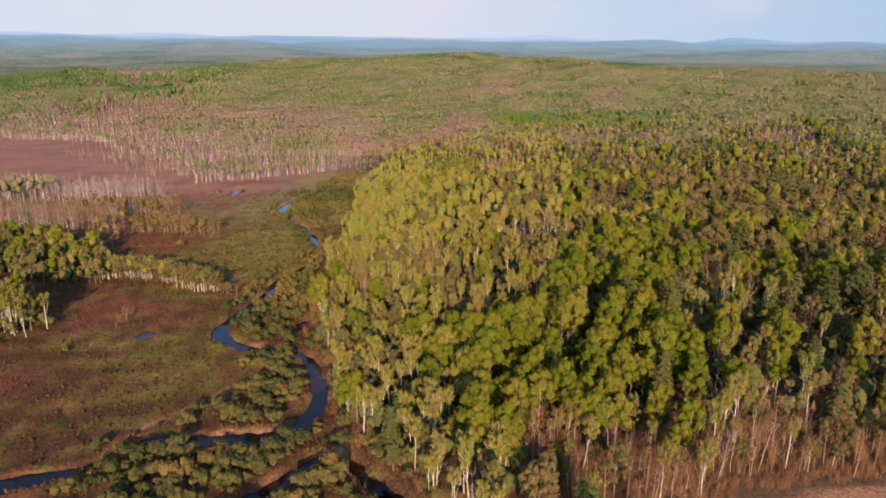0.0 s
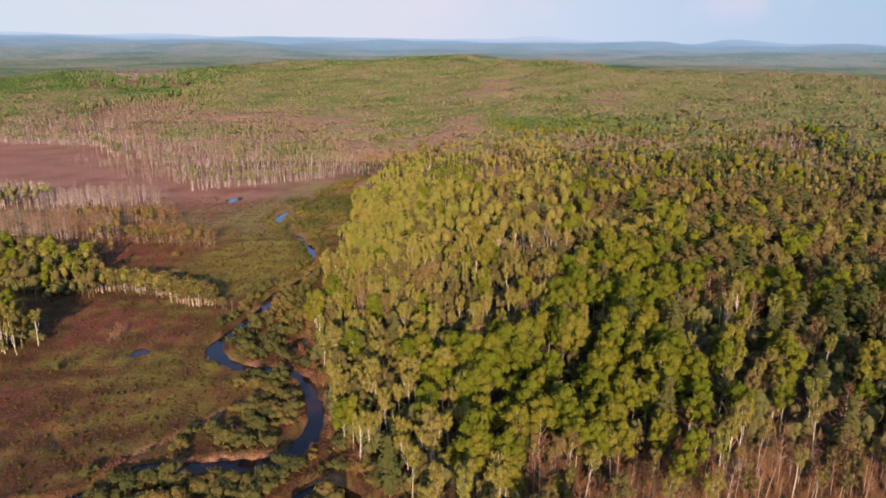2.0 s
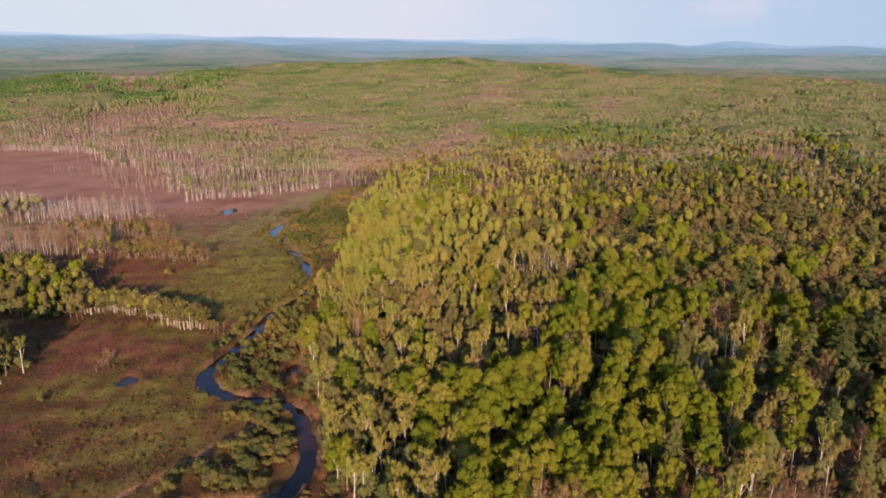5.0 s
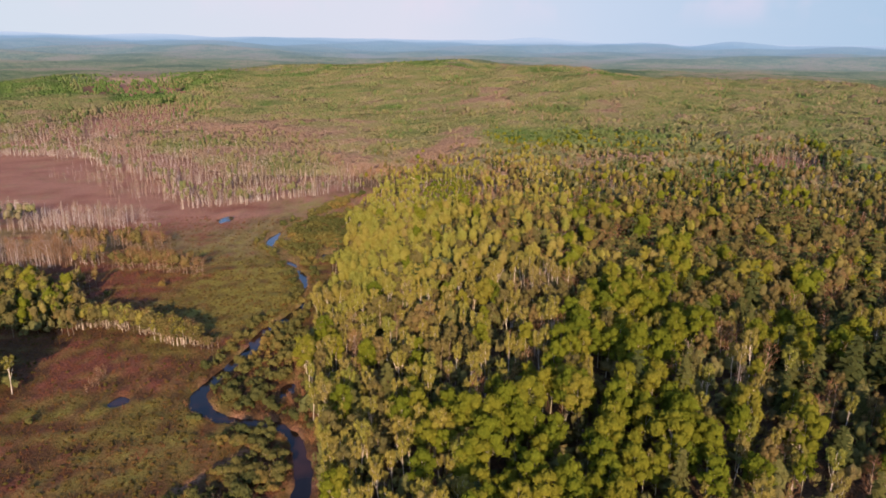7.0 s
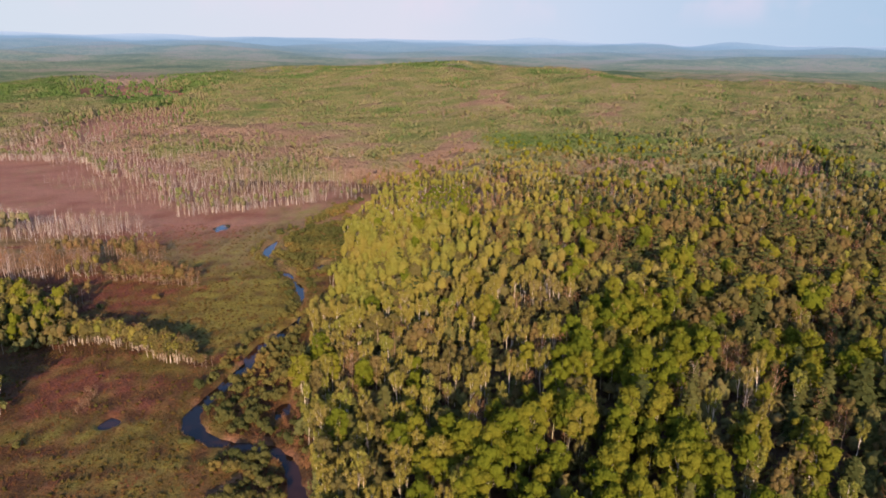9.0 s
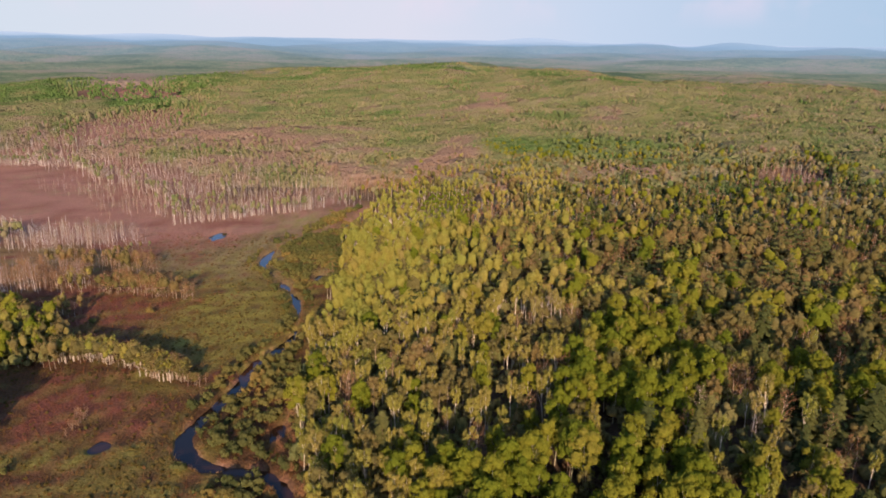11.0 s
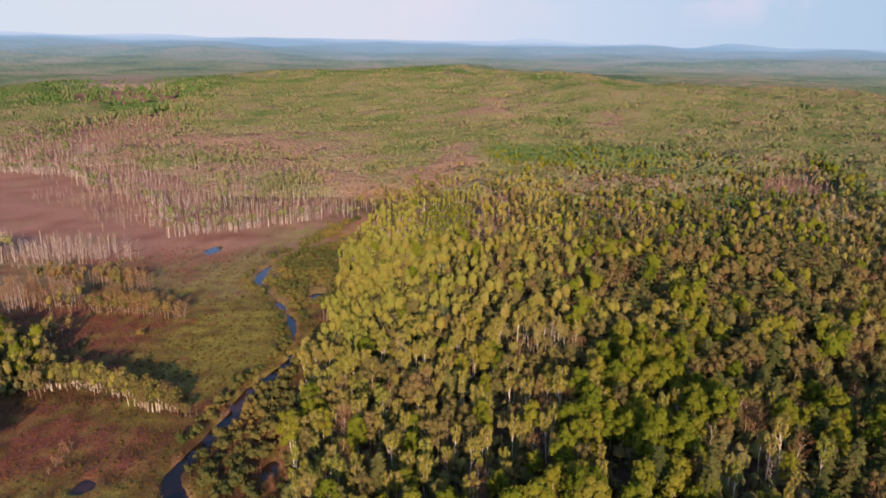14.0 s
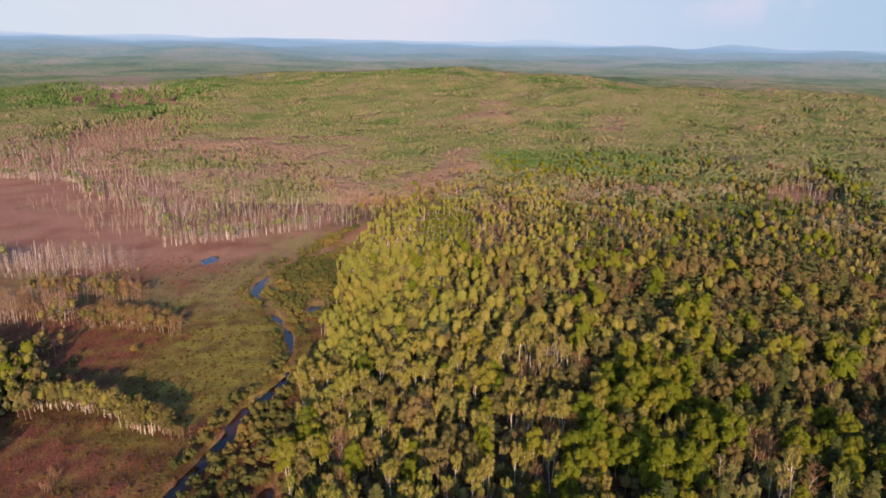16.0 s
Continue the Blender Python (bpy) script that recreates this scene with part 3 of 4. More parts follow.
def twigs(r, starts, ways, length, wide):
    n = len(starts)
    ways = ways / np.linalg.norm(ways, axis=1)[:, None]
    side = np.cross(ways, r.normal(size=(n, 3)))
    side /= np.linalg.norm(side, axis=1)[:, None]
    l = (length * r.uniform(0.5, 1.3, n))[:, None]
    v = np.stack([starts - side * wide, starts + side * wide, starts + ways * l], 1).reshape(-1, 3)
    return v, np.arange(3 * n).reshape(-1, 3)


def tree(kind, seed, level):
    """Vertices, faces and face materials (0 bark, 1 leaves) of a tree about 15 m high; level 0 is the fullest."""
    r = np.random.default_rng(seed * 31 + level * 7 + len(kind))
    h = 15.0
    grow = (1.0, 1.5)[level]
    path = bent(r, h * 0.93, 1.0 if kind in ("birch", "bare", "dead") else 0.6)
    sides, keep = (5, 6) if level == 0 else (3, 3)
    base = {"birch": 0.16, "aspen": 0.17, "brown": 0.17, "bare": 0.12, "dead": 0.11, "pine": 0.17}[kind] * (1.0, 0.85)[level]
    k = np.linspace(0, 5, keep).round().astype(int)
    pieces = [(*tube(path[k], base * (1 - 0.85 * np.linspace(0, 1, keep)), sides), 0)]

    def limb(z0, ang, reach, lift, rad=0.07):
        start = np.array([np.interp(z0, path[:, 2], path[:, 0]), np.interp(z0, path[:, 2], path[:, 1]), z0])
        way = np.array([np.cos(ang), np.sin(ang), 0])
        mid = start + way * reach * 0.55 + (0, 0, lift * 0.4)
        end = start + way * reach + (0, 0, lift)
        pieces.append((*tube([start, mid, end], [rad, rad * 0.65, 0.015], 3), 2 if level == 0 and kind != "dead" else 0))

    if kind == "pine":
        for z in np.linspace(0.28 * h, 0.97 * h, 11 if level == 0 else 6):
            reach = 3.3 * (1.03 - z / h) ** 0.75 * r.uniform(0.8, 1.15) + 0.25
            n = 7 if level == 0 else 4
            a = r.uniform(0, 6.28) + np.arange(n) * 6.28 / n + r.normal(0, 0.2, n)
            for part in (0.45, 0.9) if level == 0 else (0.65,):
                c = np.column_stack([np.cos(a) * reach * part, np.sin(a) * reach * part, np.full(n, z - 0.25 * reach * part) + r.normal(0, 0.15, n)])
                c[:, :2] += [np.interp(z, path[:, 2], path[:, 0]), np.interp(z, path[:, 2], path[:, 1])]
                nm = np.column_stack([np.cos(a) * 0.6, np.sin(a) * 0.6, np.ones(n)]) + r.normal(0, 0.3, (n, 3))
                pieces.append((*sprays(r, c, nm, (0.55 + 0.42 * reach) * (1.0 if level == 0 else 1.35)), 1))
        return join(pieces)

    if kind in ("bare", "dead"):
        count = int((11 if kind == "bare" else 7) * (1, 0.2)[level])
        for _ in range(count):
            z0 = r.uniform(0.35, 0.88) * h
            reach = r.uniform(0.8, 2.2) * (1.25 - z0 / h)
            limb(z0, r.uniform(0, 6.28), reach, reach * r.uniform(0.9, 1.6), 0.05)
        n = int((150 if kind == "bare" else 90) * (1.0, 0.34)[level])
        z = r.uniform(0.38, 0.98, n) * h
        a = r.uniform(0, 6.28, n)
        rad = 1.9 * np.sin(np.clip((z / h - 0.3) / 0.72, 0.02, 1) * np.pi) ** 0.6 * np.sqrt(r.uniform(0, 1, n))
        c = np.column_stack([np.cos(a) * rad + np.interp(z, path[:, 2], path[:, 0]), np.sin(a) * rad + np.interp(z, path[:, 2], path[:, 1]), z])
        way = np.column_stack([np.cos(a), np.sin(a), r.uniform(0.8, 2.0, n)])
        pieces.append((*twigs(r, c, way, 1.6 * grow, 0.05 * grow), 1))
        return join(pieces)

    low, wide, ball, number, tall = {"birch": (0.62, 2.7, (0.50, 0.78), (11, 5)[level], 1.5), "aspen": (0.47, 3.0, (0.95, 1.5), (13, 7)[level], 1.15), "brown": (0.38, 2.7, (0.75, 1.25), (12, 7)[level], 1.25)}[kind]
    lumps = []
    for k in range(number):
        q = (k + r.uniform(0.1, 0.9)) / number
        z = low + (0.93 - low) * q ** 0.8
        if kind == "birch":
            w = wide * (0.30 + 0.55 * q - 0.62 * max(q - 0.72, 0) * 2.2)
        else:
            w = wide * np.sqrt(max(0.03, 1 - (max(q - 0.25, 0) / 0.75) ** 2)) * (0.72 + 0.28 * min(q / 0.25, 1))
        a = k * 2.4 + r.uniform(0, 0.9)
        s = (np.interp(z * h, path[:, 2], path[:, 0]), np.interp(z * h, path[:, 2], path[:, 1]))
        w *= r.uniform(0.55, 0.85)
        lumps.append((np.array((np.cos(a) * w + s[0], np.sin(a) * w + s[1], z * h)), r.uniform(*ball) * (1, 1.3)[level]))
    if level == 0:
        for c, _ in lumps[::2]:
            z0 = max(c[2] - (0.20 if kind != "birch" else r.uniform(0.2, 0.36)) * h, 0.26 * h)
            limb(z0, np.arctan2(c[1] - np.interp(z0, path[:, 2], path[:, 1]), c[0] - np.interp(z0, path[:, 2], path[:, 0])), np.hypot(c[0], c[1]) * 0.9, c[2] - z0, 0.06 if kind != "birch" else 0.075)
    each = {"birch": 26, "aspen": 32, "brown": 24}[kind] if level == 0 else (9 if kind == "birch" else 6)
    size = {"birch": 0.62, "aspen": 0.62, "brown": 0.60}[kind] * (1, 1.7)[level]
    core = {"birch": 0.44, "aspen": 0.80, "brown": 0.76}[kind]
    slim = 0.6 if kind == "birch" else 1.0
    if level == 1:
        z, w = {"birch": (0.74, 1.55), "aspen": (0.72, 2.2), "brown": (0.70, 1.9)}[kind]
        c = np.array((np.interp(z * h, path[:, 2], path[:, 0]), np.interp(z * h, path[:, 2], path[:, 1]), z * h))
        pieces.append((*blob(r, c, w, 0.19 * h / w, True), 1))
        pieces.append((*plumes(r, c, w * 1.05, 0.20 * h / w, 18, size * 0.8, 0.8), 1))
        lumps = lumps[::2]
    for c, rad in lumps:
        pieces.append((*blob(r, c, rad * core, tall, level == 0), 1))
        pieces.append((*plumes(r, c, rad, tall, each, size, slim), 1))
    return join(pieces)


def far_crown(kind, seed):
    """A rough crown for woods hundreds of metres off."""
    r = np.random.default_rng(seed + 900)
    wide = {"birch": 2.1, "aspen": 2.6, "brown": 2.4, "bare": 2.0, "dead": 1.3, "pine": 1.9}[kind]
    ring = lambda n, rad, z: [(np.cos(a) * rad * q, np.sin(a) * rad * q, z * r.uniform(0.93, 1.07)) for a, q in zip(np.arange(n) * 6.28 / n + r.uniform(0, 1), r.uniform(0.7, 1.25, n))]
    if kind == "pine":
        v = ring(5, wide * 1.1, 6.0) + ring(5, wide * 0.55, 10.5) + [(0, 0, 15.0)]
    else:
        v = ring(5, wide * 1.1, 8.6) + ring(5, wide * 0.95, 12.4) + [(0.2, 0.1, 14.2)]
    f = []
    for j in range(5):
        q = (j + 1) % 5
        f += [(j, q, 5 + q), (j, 5 + q, 5 + j), (5 + j, 5 + q, 10)]
    v, f = np.array(v, float), np.array(f)
    pieces = [(v, f, 1)]
    if kind == "dead":
        pieces.append((*tube([(0.6, 0, 0), (0.5, 0.1, 13)], [0.13, 0.07], 3), 0))
    return join(pieces)


def slim_tree(kind, seed):
    """A slender tree of the woods some hundreds of metres off: a trunk and a tall uneven crown."""
    r = np.random.default_rng(seed * 17 + 400 + len(kind))
    lean = r.normal(0, 0.35, 2)
    stem = {"birch": 0.21, "aspen": 0.17, "brown": 0.17, "bare": 0.15, "dead": 0.15, "pine": 0.17}[kind]
    pieces = [(*tube([(0, 0, 0), (*lean, 13.6)], [stem, stem * 0.5], 3), 0)]
    if kind in ("bare", "dead"):
        n = 30 if kind == "bare" else 9
        z, a = r.uniform(5.0, 12.5, n), r.uniform(0, 6.28, n)
        c = np.column_stack([np.cos(a) * 0.4, np.sin(a) * 0.4, z])
        pieces.append((*twigs(r, c, np.column_stack([np.cos(a), np.sin(a), r.uniform(1.0, 2.4, n)]), 2.4, 0.13), 1))
        return join(pieces)
    if kind == "pine":
        for z, w in ((5.0, 1.9), (8.6, 1.45), (12.0, 0.8)):
            pieces.append((*blob(r, np.array((lean[0] * z / 15, lean[1] * z / 15, z)), w * r.uniform(0.9, 1.15), 1.5, False), 1))
            pieces.append((*plumes(r, np.array((0, 0, z)), w, 1.2, 4, 1.1), 1))
        return join(pieces)
    wide, rad, tall = {"birch": (0.9, 1.45, 1.7), "aspen": (1.35, 2.2, 1.2), "brown": (1.3, 2.0, 1.4)}[kind]
    c = np.array((lean[0] * 0.65, lean[1] * 0.65, 10.8 + r.normal(0, 0.4)))
    pieces.append((*blob(r, c, rad, tall, True), 1))
    pieces.append((*plumes(r, c, rad * 1.05, tall, 9, 1.1, 0.75), 1))
    for k in range(2):
        a, z = k * 3.0 + r.uniform(0, 1.5), r.uniform(7.2, 11.0)
        pieces.append((*blob(r, np.array((np.cos(a) * wide * 1.2, np.sin(a) * wide * 1.2, z)), rad * 0.6, tall, False), 1))
    return join(pieces)


def shrub(seed, level):
    r = np.random.default_rng(seed * 13 + level + 500)
    pieces = []
    for _ in range(5 if level == 0 else 0):
        a = r.uniform(0, 6.28)
        pieces.append((*tube([(0, 0, 0), (np.cos(a) * 0.5, np.sin(a) * 0.5, 0.9), (np.cos(a) * 0.9, np.sin(a) * 0.9, 1.9)], [0.06, 0.04, 0.01], 3), 0))
    lumps = []
    for _ in range(7):
        a, d = r.uniform(0, 6.28), r.uniform(0, 1.1)
        lumps.append(((np.cos(a) * d, np.sin(a) * d, r.uniform(0.7, 1.6)), r.uniform(0.5, 0.9)))
    for c, rad in lumps[:(7, 4)[level]]:
        pieces.append((*blob(r, np.array(c), rad * 0.74, 1.05, True), 1))
        pieces.append((*plumes(r, np.array(c), rad, 1.1, (24, 9)[level], (0.34, 0.5)[level], 0.75), 1))
    return join(pieces)


def tuft(seed):
    r = np.random.default_rng(seed + 77)
    n = 6
    a = r.uniform(0, 6.28, n)
    starts = np.column_stack([np.cos(a) * 0.2, np.sin(a) * 0.2, np.full(n, -0.05)])
    v, f = twigs(r, starts, np.column_stack([np.cos(a) * 0.6, np.sin(a) * 0.6, np.ones(n)]), 0.85, 0.13)
    return v, f, np.ones(len(f), int)


# ---- plants: where they stand ----
KINDS = ("birch", "aspen", "brown", "bare", "dead", "pine")


def scatter(x0, x1, y0, y1, cell):
    """One place in each cell, well shaken."""
    nx, ny = int((x1 - x0) / cell), int((y1 - y0) / cell)
    i, j = np.meshgrid(np.arange(nx), np.arange(ny))
    x = x0 + (i + rng.uniform(-0.15, 1.15, i.shape)) * cell
    y = y0 + (j + rng.uniform(-0.15, 1.15, i.shape)) * cell
    return x.ravel(), y.ravel()


def in_view(x, y, margin):
    """The wedge of land that the flight looks over."""
    return (np.abs(x) < (y + 15) * 0.70 + margin) & (y > 100)


def clearings(x, y):
    c = bell(x, y, 246, 512, 24, 34) + bell(x, y, 5, 460, 22, 52) + bell(x, y, -365, 880, 62, 190) + 0.95 * far_heath(x, y) * (1 + 0.8 * W40(x, y)) + 0.9 * smooth(W40(x + 70, y - 40), 1.15, 1.3) * smooth(y, 480, 560)
    return c + 0.22 * W40(x, y) > 0.5


VOIDS = [(47, 190), (58, 203), (73, 176), (17, 222), (39, 167), (114, 242), (148, 263), (138, 348), (-15, 202), (20, 208), (134, 318), (126, 236), (95, 317), (-21, 258), (101, 163), (116, 178), (89, 149), (106, 193), (82, 215), (130, 205), (150, 300), (172, 332), (120, 282), (160, 384), (192, 360), (103, 262), (180, 300), (205, 330), (130, 385)]


def in_void(x, y):
    """Small dark gaps in the near forest."""
    return sum(bell(x, y, vx, vy, 5.5, 6.5) for vx, vy in VOIDS) > 0.55


def reddish(x, y):
    """Where leafless woods give the forest a red cast."""
    return bell(x, y, -12, 572, 55, 42) + bell(x, y, 32, 480, 17, 26) + 0.9 * bell(x, y, 20, 630, 35, 35) + 0.9 * bell(x, y, 206, 850, 35, 45) + 0.7 * bell(x, y, -50, 550, 40, 40) + 0.7 * bell(x, y, -207, 753, 60, 45) + 0.6 * bell(x, y, -300, 765, 70, 40) + 0.8 * bell(x, y, 70, 930, 60, 90) + 0.75 * bell(x, y, 94, 510, 20, 26) + 0.6 * bell(x, y, 160, 500, 20, 26) + 0.6 * bell(x, y, -110, 640, 60, 70)


def plantation(x, y):
    """Dense young green stands on the slope."""
    return smooth(bell(x, y, 134, 630, 68, 66) + 0.8 * bell(x, y, 52, 655, 26, 40) + 0.75 * bell(x, y, 128, 840, 44, 40) + 0.12 * W40(x, y), 0.35, 0.55)


def green_woods(x, y):
    """Strips of darker green woods on the far hill and over the plain beside it."""
    hill = bell(x, y, -150, 1425, 90, 55) + bell(x, y, 0, 1440, 90, 45) + bell(x, y, 150, 1265, 60, 45) + bell(x, y, 245, 1085, 60, 45) + 0.8 * bell(x, y, -300, 1330, 90, 40)
    plain = smooth(-x, 330, 450) * smooth(y, 960, 1060) * (1 - smooth(y, 1500, 1600)) + 0.7 * smooth(-x, 700, 800) * smooth(y, 1600, 1700)
    return smooth(hill + plain + 0.3 * W120(x, y * 1.5), 0.3, 0.7) * smooth(y, 900, 1000)


def pale_back(x, y):
    """The dead and leafless woods behind the heath."""
    return smooth(-x, 55, 110) * smooth(y, 400, 440) * (1 - smooth(y + 0.35 * x, 560, 720))


def lime_edge(x, y):
    """The bright young birches along the river side of the forest."""
    return smooth(y, 230, 300) * (1 - smooth(y, 520, 570)) * (1 - smooth(forest_side(x, y), 40, 75)) * smooth(forest_side(x, y), -5, 0)


PATCH = [Waves(60 + k, 85) for k in range(6)]
CLUMP = [Waves(80 + k, 32) for k in range(6)]


def pick_kinds(x, y):
    """The kind of tree for each place of the woods."""
    n = len(x)
    w = np.zeros((n, 6))
    fs = forest_side(x, y)
    u, v = W40(x, y), W120(x, y)
    far = smooth(np.hypot(x, y), 380, 700)
    w[:, 0] = 1.0 + 0.5 * v
    w[:, 1] = 0.16 + 0.5 * smooth(u, 0.4, 0.9)
    w[:, 2] = 0.35 + 0.5 * smooth(-u, 0.1, 0.8)
    w[:, 3] = 0.22 + 0.5 * smooth(-v, 0.1, 0.8)
    w[:, 4] = 0.05
    w[:, 5] = 0.06 + 0.3 * smooth(W40(x + 300, y), 0.4, 1.0)
    leafy = (bell(x, y, 62, 230, 24, 34) + bell(x, y, 48, 138, 13, 18) + bell(x, y, 16, 146, 14, 14) + bell(x, y, 34, 178, 30, 20) + bell(x, y, 68, 178, 18, 26) + 0.2 * bell(x, y, 95, 165, 30, 28)) * (y > 124)
    leafy = smooth(leafy + 0.25 * u, 0.35, 0.65)
    edge = (1 - smooth(fs, 8, 30)) * (y < 420)
    w[:, 1] += 4.5 * leafy
    w[:, 0] += 3.0 * edge * (1 - leafy)
    right = smooth(x, 60, 120) * smooth(y, 185, 260) * (1 - 0.7 * far)
    w[:, 0] *= 1 - 0.72 * right
    w[:, 5] += 1.5 * right
    w[:, 1] += 0.8 * right
    w[:, 2] += 1.7 * right
    w[:, 3] += 0.8 * right
    dim = bell(x, y, 112, 178, 36, 34)
    w[:, 0] *= 1 - 0.6 * dim
    w[:, 3] *= 1 - 0.6 * dim
    w[:, 5] += 0.8 * dim
    w[:, 1] += 0.7 * dim
    w[:, 2] += 0.8 * dim
    w[:, 3] += 0.9 * dim
    front = smooth(-y, -137, -126) * (x > 18)
    w[:, 3] += 2.5 * front
    purple = bell(x, y, -24, 216, 9, 18) + bell(x, y, 33, 492, 10, 40)
    w[:, 3] += 4 * smooth(purple, 0.4, 0.7)
    flush = reddish(x, y)
    w[:, 3] += 2.6 * flush
    w[:, 2] += 1.5 * flush
    plant = plantation(x, y)
    w[:, 1] += 14 * plant
    back = smooth(-x, 55, 110) * smooth(y, 400, 440) * (1 - smooth(y, 720, 950))
    w[:, 0] *= 1 - 0.5 * back
    w[:, 4] += 2.4 * back + 2.5 * pale_back(x, y)
    w[:, 3] += 1.8 * back
    w[:, 2] += 0.5 * back
    crest = smooth(W120(x - 500, y), 0.25, 0.7) * smooth(y, 900, 1300)
    w[:, 1] += 2.5 * crest + 2.0 * bell(x, y, -50, 1450, 300, 260)
    w[:, 1] *= 1 - 0.35 * far * (1 - plant) * (1 - crest)
    w[:, 0] *= 1 - 0.3 * far
    away = smooth(np.hypot(x, y), 620, 900)
    w[:, 0] *= 1 - 0.4 * away
    w[:, 1] += 0.5 * away
    w[:, 5] += 0.1 * away
    w[:, 3] *= 1 - 0.6 * smooth(np.hypot(x, y), 800, 1000)
    w[:, 3] += 0.12 * far * (np.hypot(x, y) < 900)
    w[:, 4] += 0.08 * far
    band = green_woods(x, y)
    w[:, 1] += 1.4 * band
    w[:, 5] += 0.8 * band
    w[:, 5] *= 1 + 0.4 * far
    for k in range(6):
        w[:, k] *= np.exp(1.5 * PATCH[k](x, y) * smooth(np.hypot(x, y), 270, 420) * (1 - plant))
    for k in range(6):
        w[:, k] *= np.exp(1.4 * CLUMP[k](x, y) * (1 - smooth(np.hypot(x, y), 300, 420)))
    w[:, 1] *= 1 - 0.6 * smooth(np.hypot(x, y), 255, 300) * (1 - plant) * (1 - band)
    w[:, 0] += 2.5 * lime_edge(x, y)
    w[:, 1] *= 1 - 0.4 * lime_edge(x, y)
    w[:, 3] += 7 * smooth(flush, 0.45, 0.85)
    rim = back_rim(x, y)
    w[:, 4] += 8.0 * rim
    w[:, 3] += 2.0 * rim
    w[:, 2] *= 1 - 0.6 * rim
    w[:, 5] *= 1 - rim
    w /= w.sum(1)[:, None]
    return (w.cumsum(1) < rng.uniform(0, 1, n)[:, None]).sum(1).clip(0, 5)


places = {k: [] for k in KINDS}


def put(kind_no, x, y, tall, wide=1.0):
    for k, name in enumerate(KINDS):
        i = kind_no == k
        if i.any():
            places[name].append(np.column_stack([x[i], y[i], tall[i], np.full(i.sum(), wide)]))


def woods(r0, r1, cell, spread):
    x, y = scatter(-1750, 1750, 95, 2450, cell) if r1 > 500 else scatter(-320, 330, 100, 430, cell)
    r = np.hypot(x, y)
    ok = (r >= r0) & (r < r1) & in_view(x, y, 30) & ~is_open(x, y) & ~clearings(x, y)
    ok &= ~in_void(x, y)
    ok &= ~((x > 58) & (y < 195) & (rng.uniform(0, 1, len(x)) < 0.28))
    ok &= ~((y < front_line(x) + 0.5) & (x > 46))
    ok &= (river_gap(x, y) > 1.5) & ((W15(x * 0.8, y * 0.8) + 0.5 * W40(x, y + 90) < 0.95) | (r > 380))
    x, y = x[ok], y[ok]
    k = pick_kinds(x, y)
    tall = np.array([14.5, 15.5, 13.5, 13.0, 13.0, 15.5])[k] * rng.uniform(0.75, 1.15, len(x)) * spread
    tall *= (1 - 0.12 * plantation(x, y)) * (1 + 0.10 * CLUMP[0](x + 200, y))
    put(k, x, y, tall * (1 - 0.25 * back_rim(x, y)))


FEET = []


def stand(line, wide, number, kinds, tall):
    """Trees along a line on the marsh."""
    c = curve(line, 1.0)
    if tall > 10 and kinds[0] != "dead" and line[0][0] < 0 and line[0][1] < 300:
        FEET.append((line, wide + 1))
    i = rng.integers(0, len(c), number)
    x, y = c[i, 0] + rng.uniform(-wide, wide, number), c[i, 1] + rng.uniform(-wide, wide, number)
    ok = (river_gap(x, y) > 2) & ~((x > 46) & (y < front_line(x) + 1))
    put(np.array([KINDS.index(k) for k in rng.choice(kinds, number)])[ok], x[ok], y[ok], (tall * rng.uniform(0.75, 1.15, number))[ok], 1.0 if kinds[0] == "dead" or line[0][0] > 0 else 1.15 if tall < 9 else 1.05)


woods(0, 265, 4.9, 1.0)
woods(265, 400, 3.9, 0.88)


def birch_edge():
    """The thick fringe of younger birches along the forest's edge."""
    x, y = scatter(-60, 60, 118, 430, 5.2)
    fs = forest_side(x, y)
    ok = (fs > 1) & (fs < 34 + 14 * W40(x, y)) & ~in_void(x, y) & (river_gap(x, y) > 1.5) & (bell(x, y, -24, 216, 9, 18) < 0.4)
    x, y = x[ok], y[ok]
    put(np.zeros(len(x), int), x, y, 12.0 * rng.uniform(0.7, 1.15, len(x)))


birch_edge()
woods(400, 600, 3.9, 0.78)
woods(600, 950, 4.4, 0.76)
woods(950, 1500, 6.4, 0.8)
stand([(18, 124), (40, 128), (75, 132), (110, 135)], 5, 110, ["bare", "bare", "birch", "brown"], 8)
stand([(-134, 256), (-123, 258), (-112, 255)], 2.5, 105, ["birch", "birch", "brown", "brown", "bare"], 8.4)
stand([(-108, 254), (-102, 251.5)], 2.5, 54, ["birch", "birch", "brown", "brown", "bare"], 8.4)
stand([(-97.5, 248), (-92, 245), (-85, 242.5)], 2.5, 84, ["birch", "birch", "brown", "brown", "bare"], 8.4)
stand([(-17, 146), (-23, 160), (-26, 172), (-30, 186), (-35, 202)], 2.5, 62, ["birch"], 11)
stand([(-83, 241), (-77, 238)], 2.5, 14, ["bare", "brown"], 5.0)
stand([(-215, 270), (-180, 272), (-150, 264), (-138, 258)], 12, 170, ["birch", "aspen", "brown", "brown"], 11)
stand([(-200, 296), (-175, 288), (-152, 278)], 9, 60, ["aspen", "brown", "birch"], 12)
stand([(-195, 204), (-165, 206), (-134, 208)], 9, 190, ["aspen", "birch", "birch", "brown", "bare"], 14.5)
stand([(-180, 166), (-158, 174), (-145, 182)], 8, 95, ["aspen", "birch"], 15)
stand([(-150, 328), (-132, 326), (-113, 322)], 5.0, 130, ["bare", "bare", "brown"], 8.6)
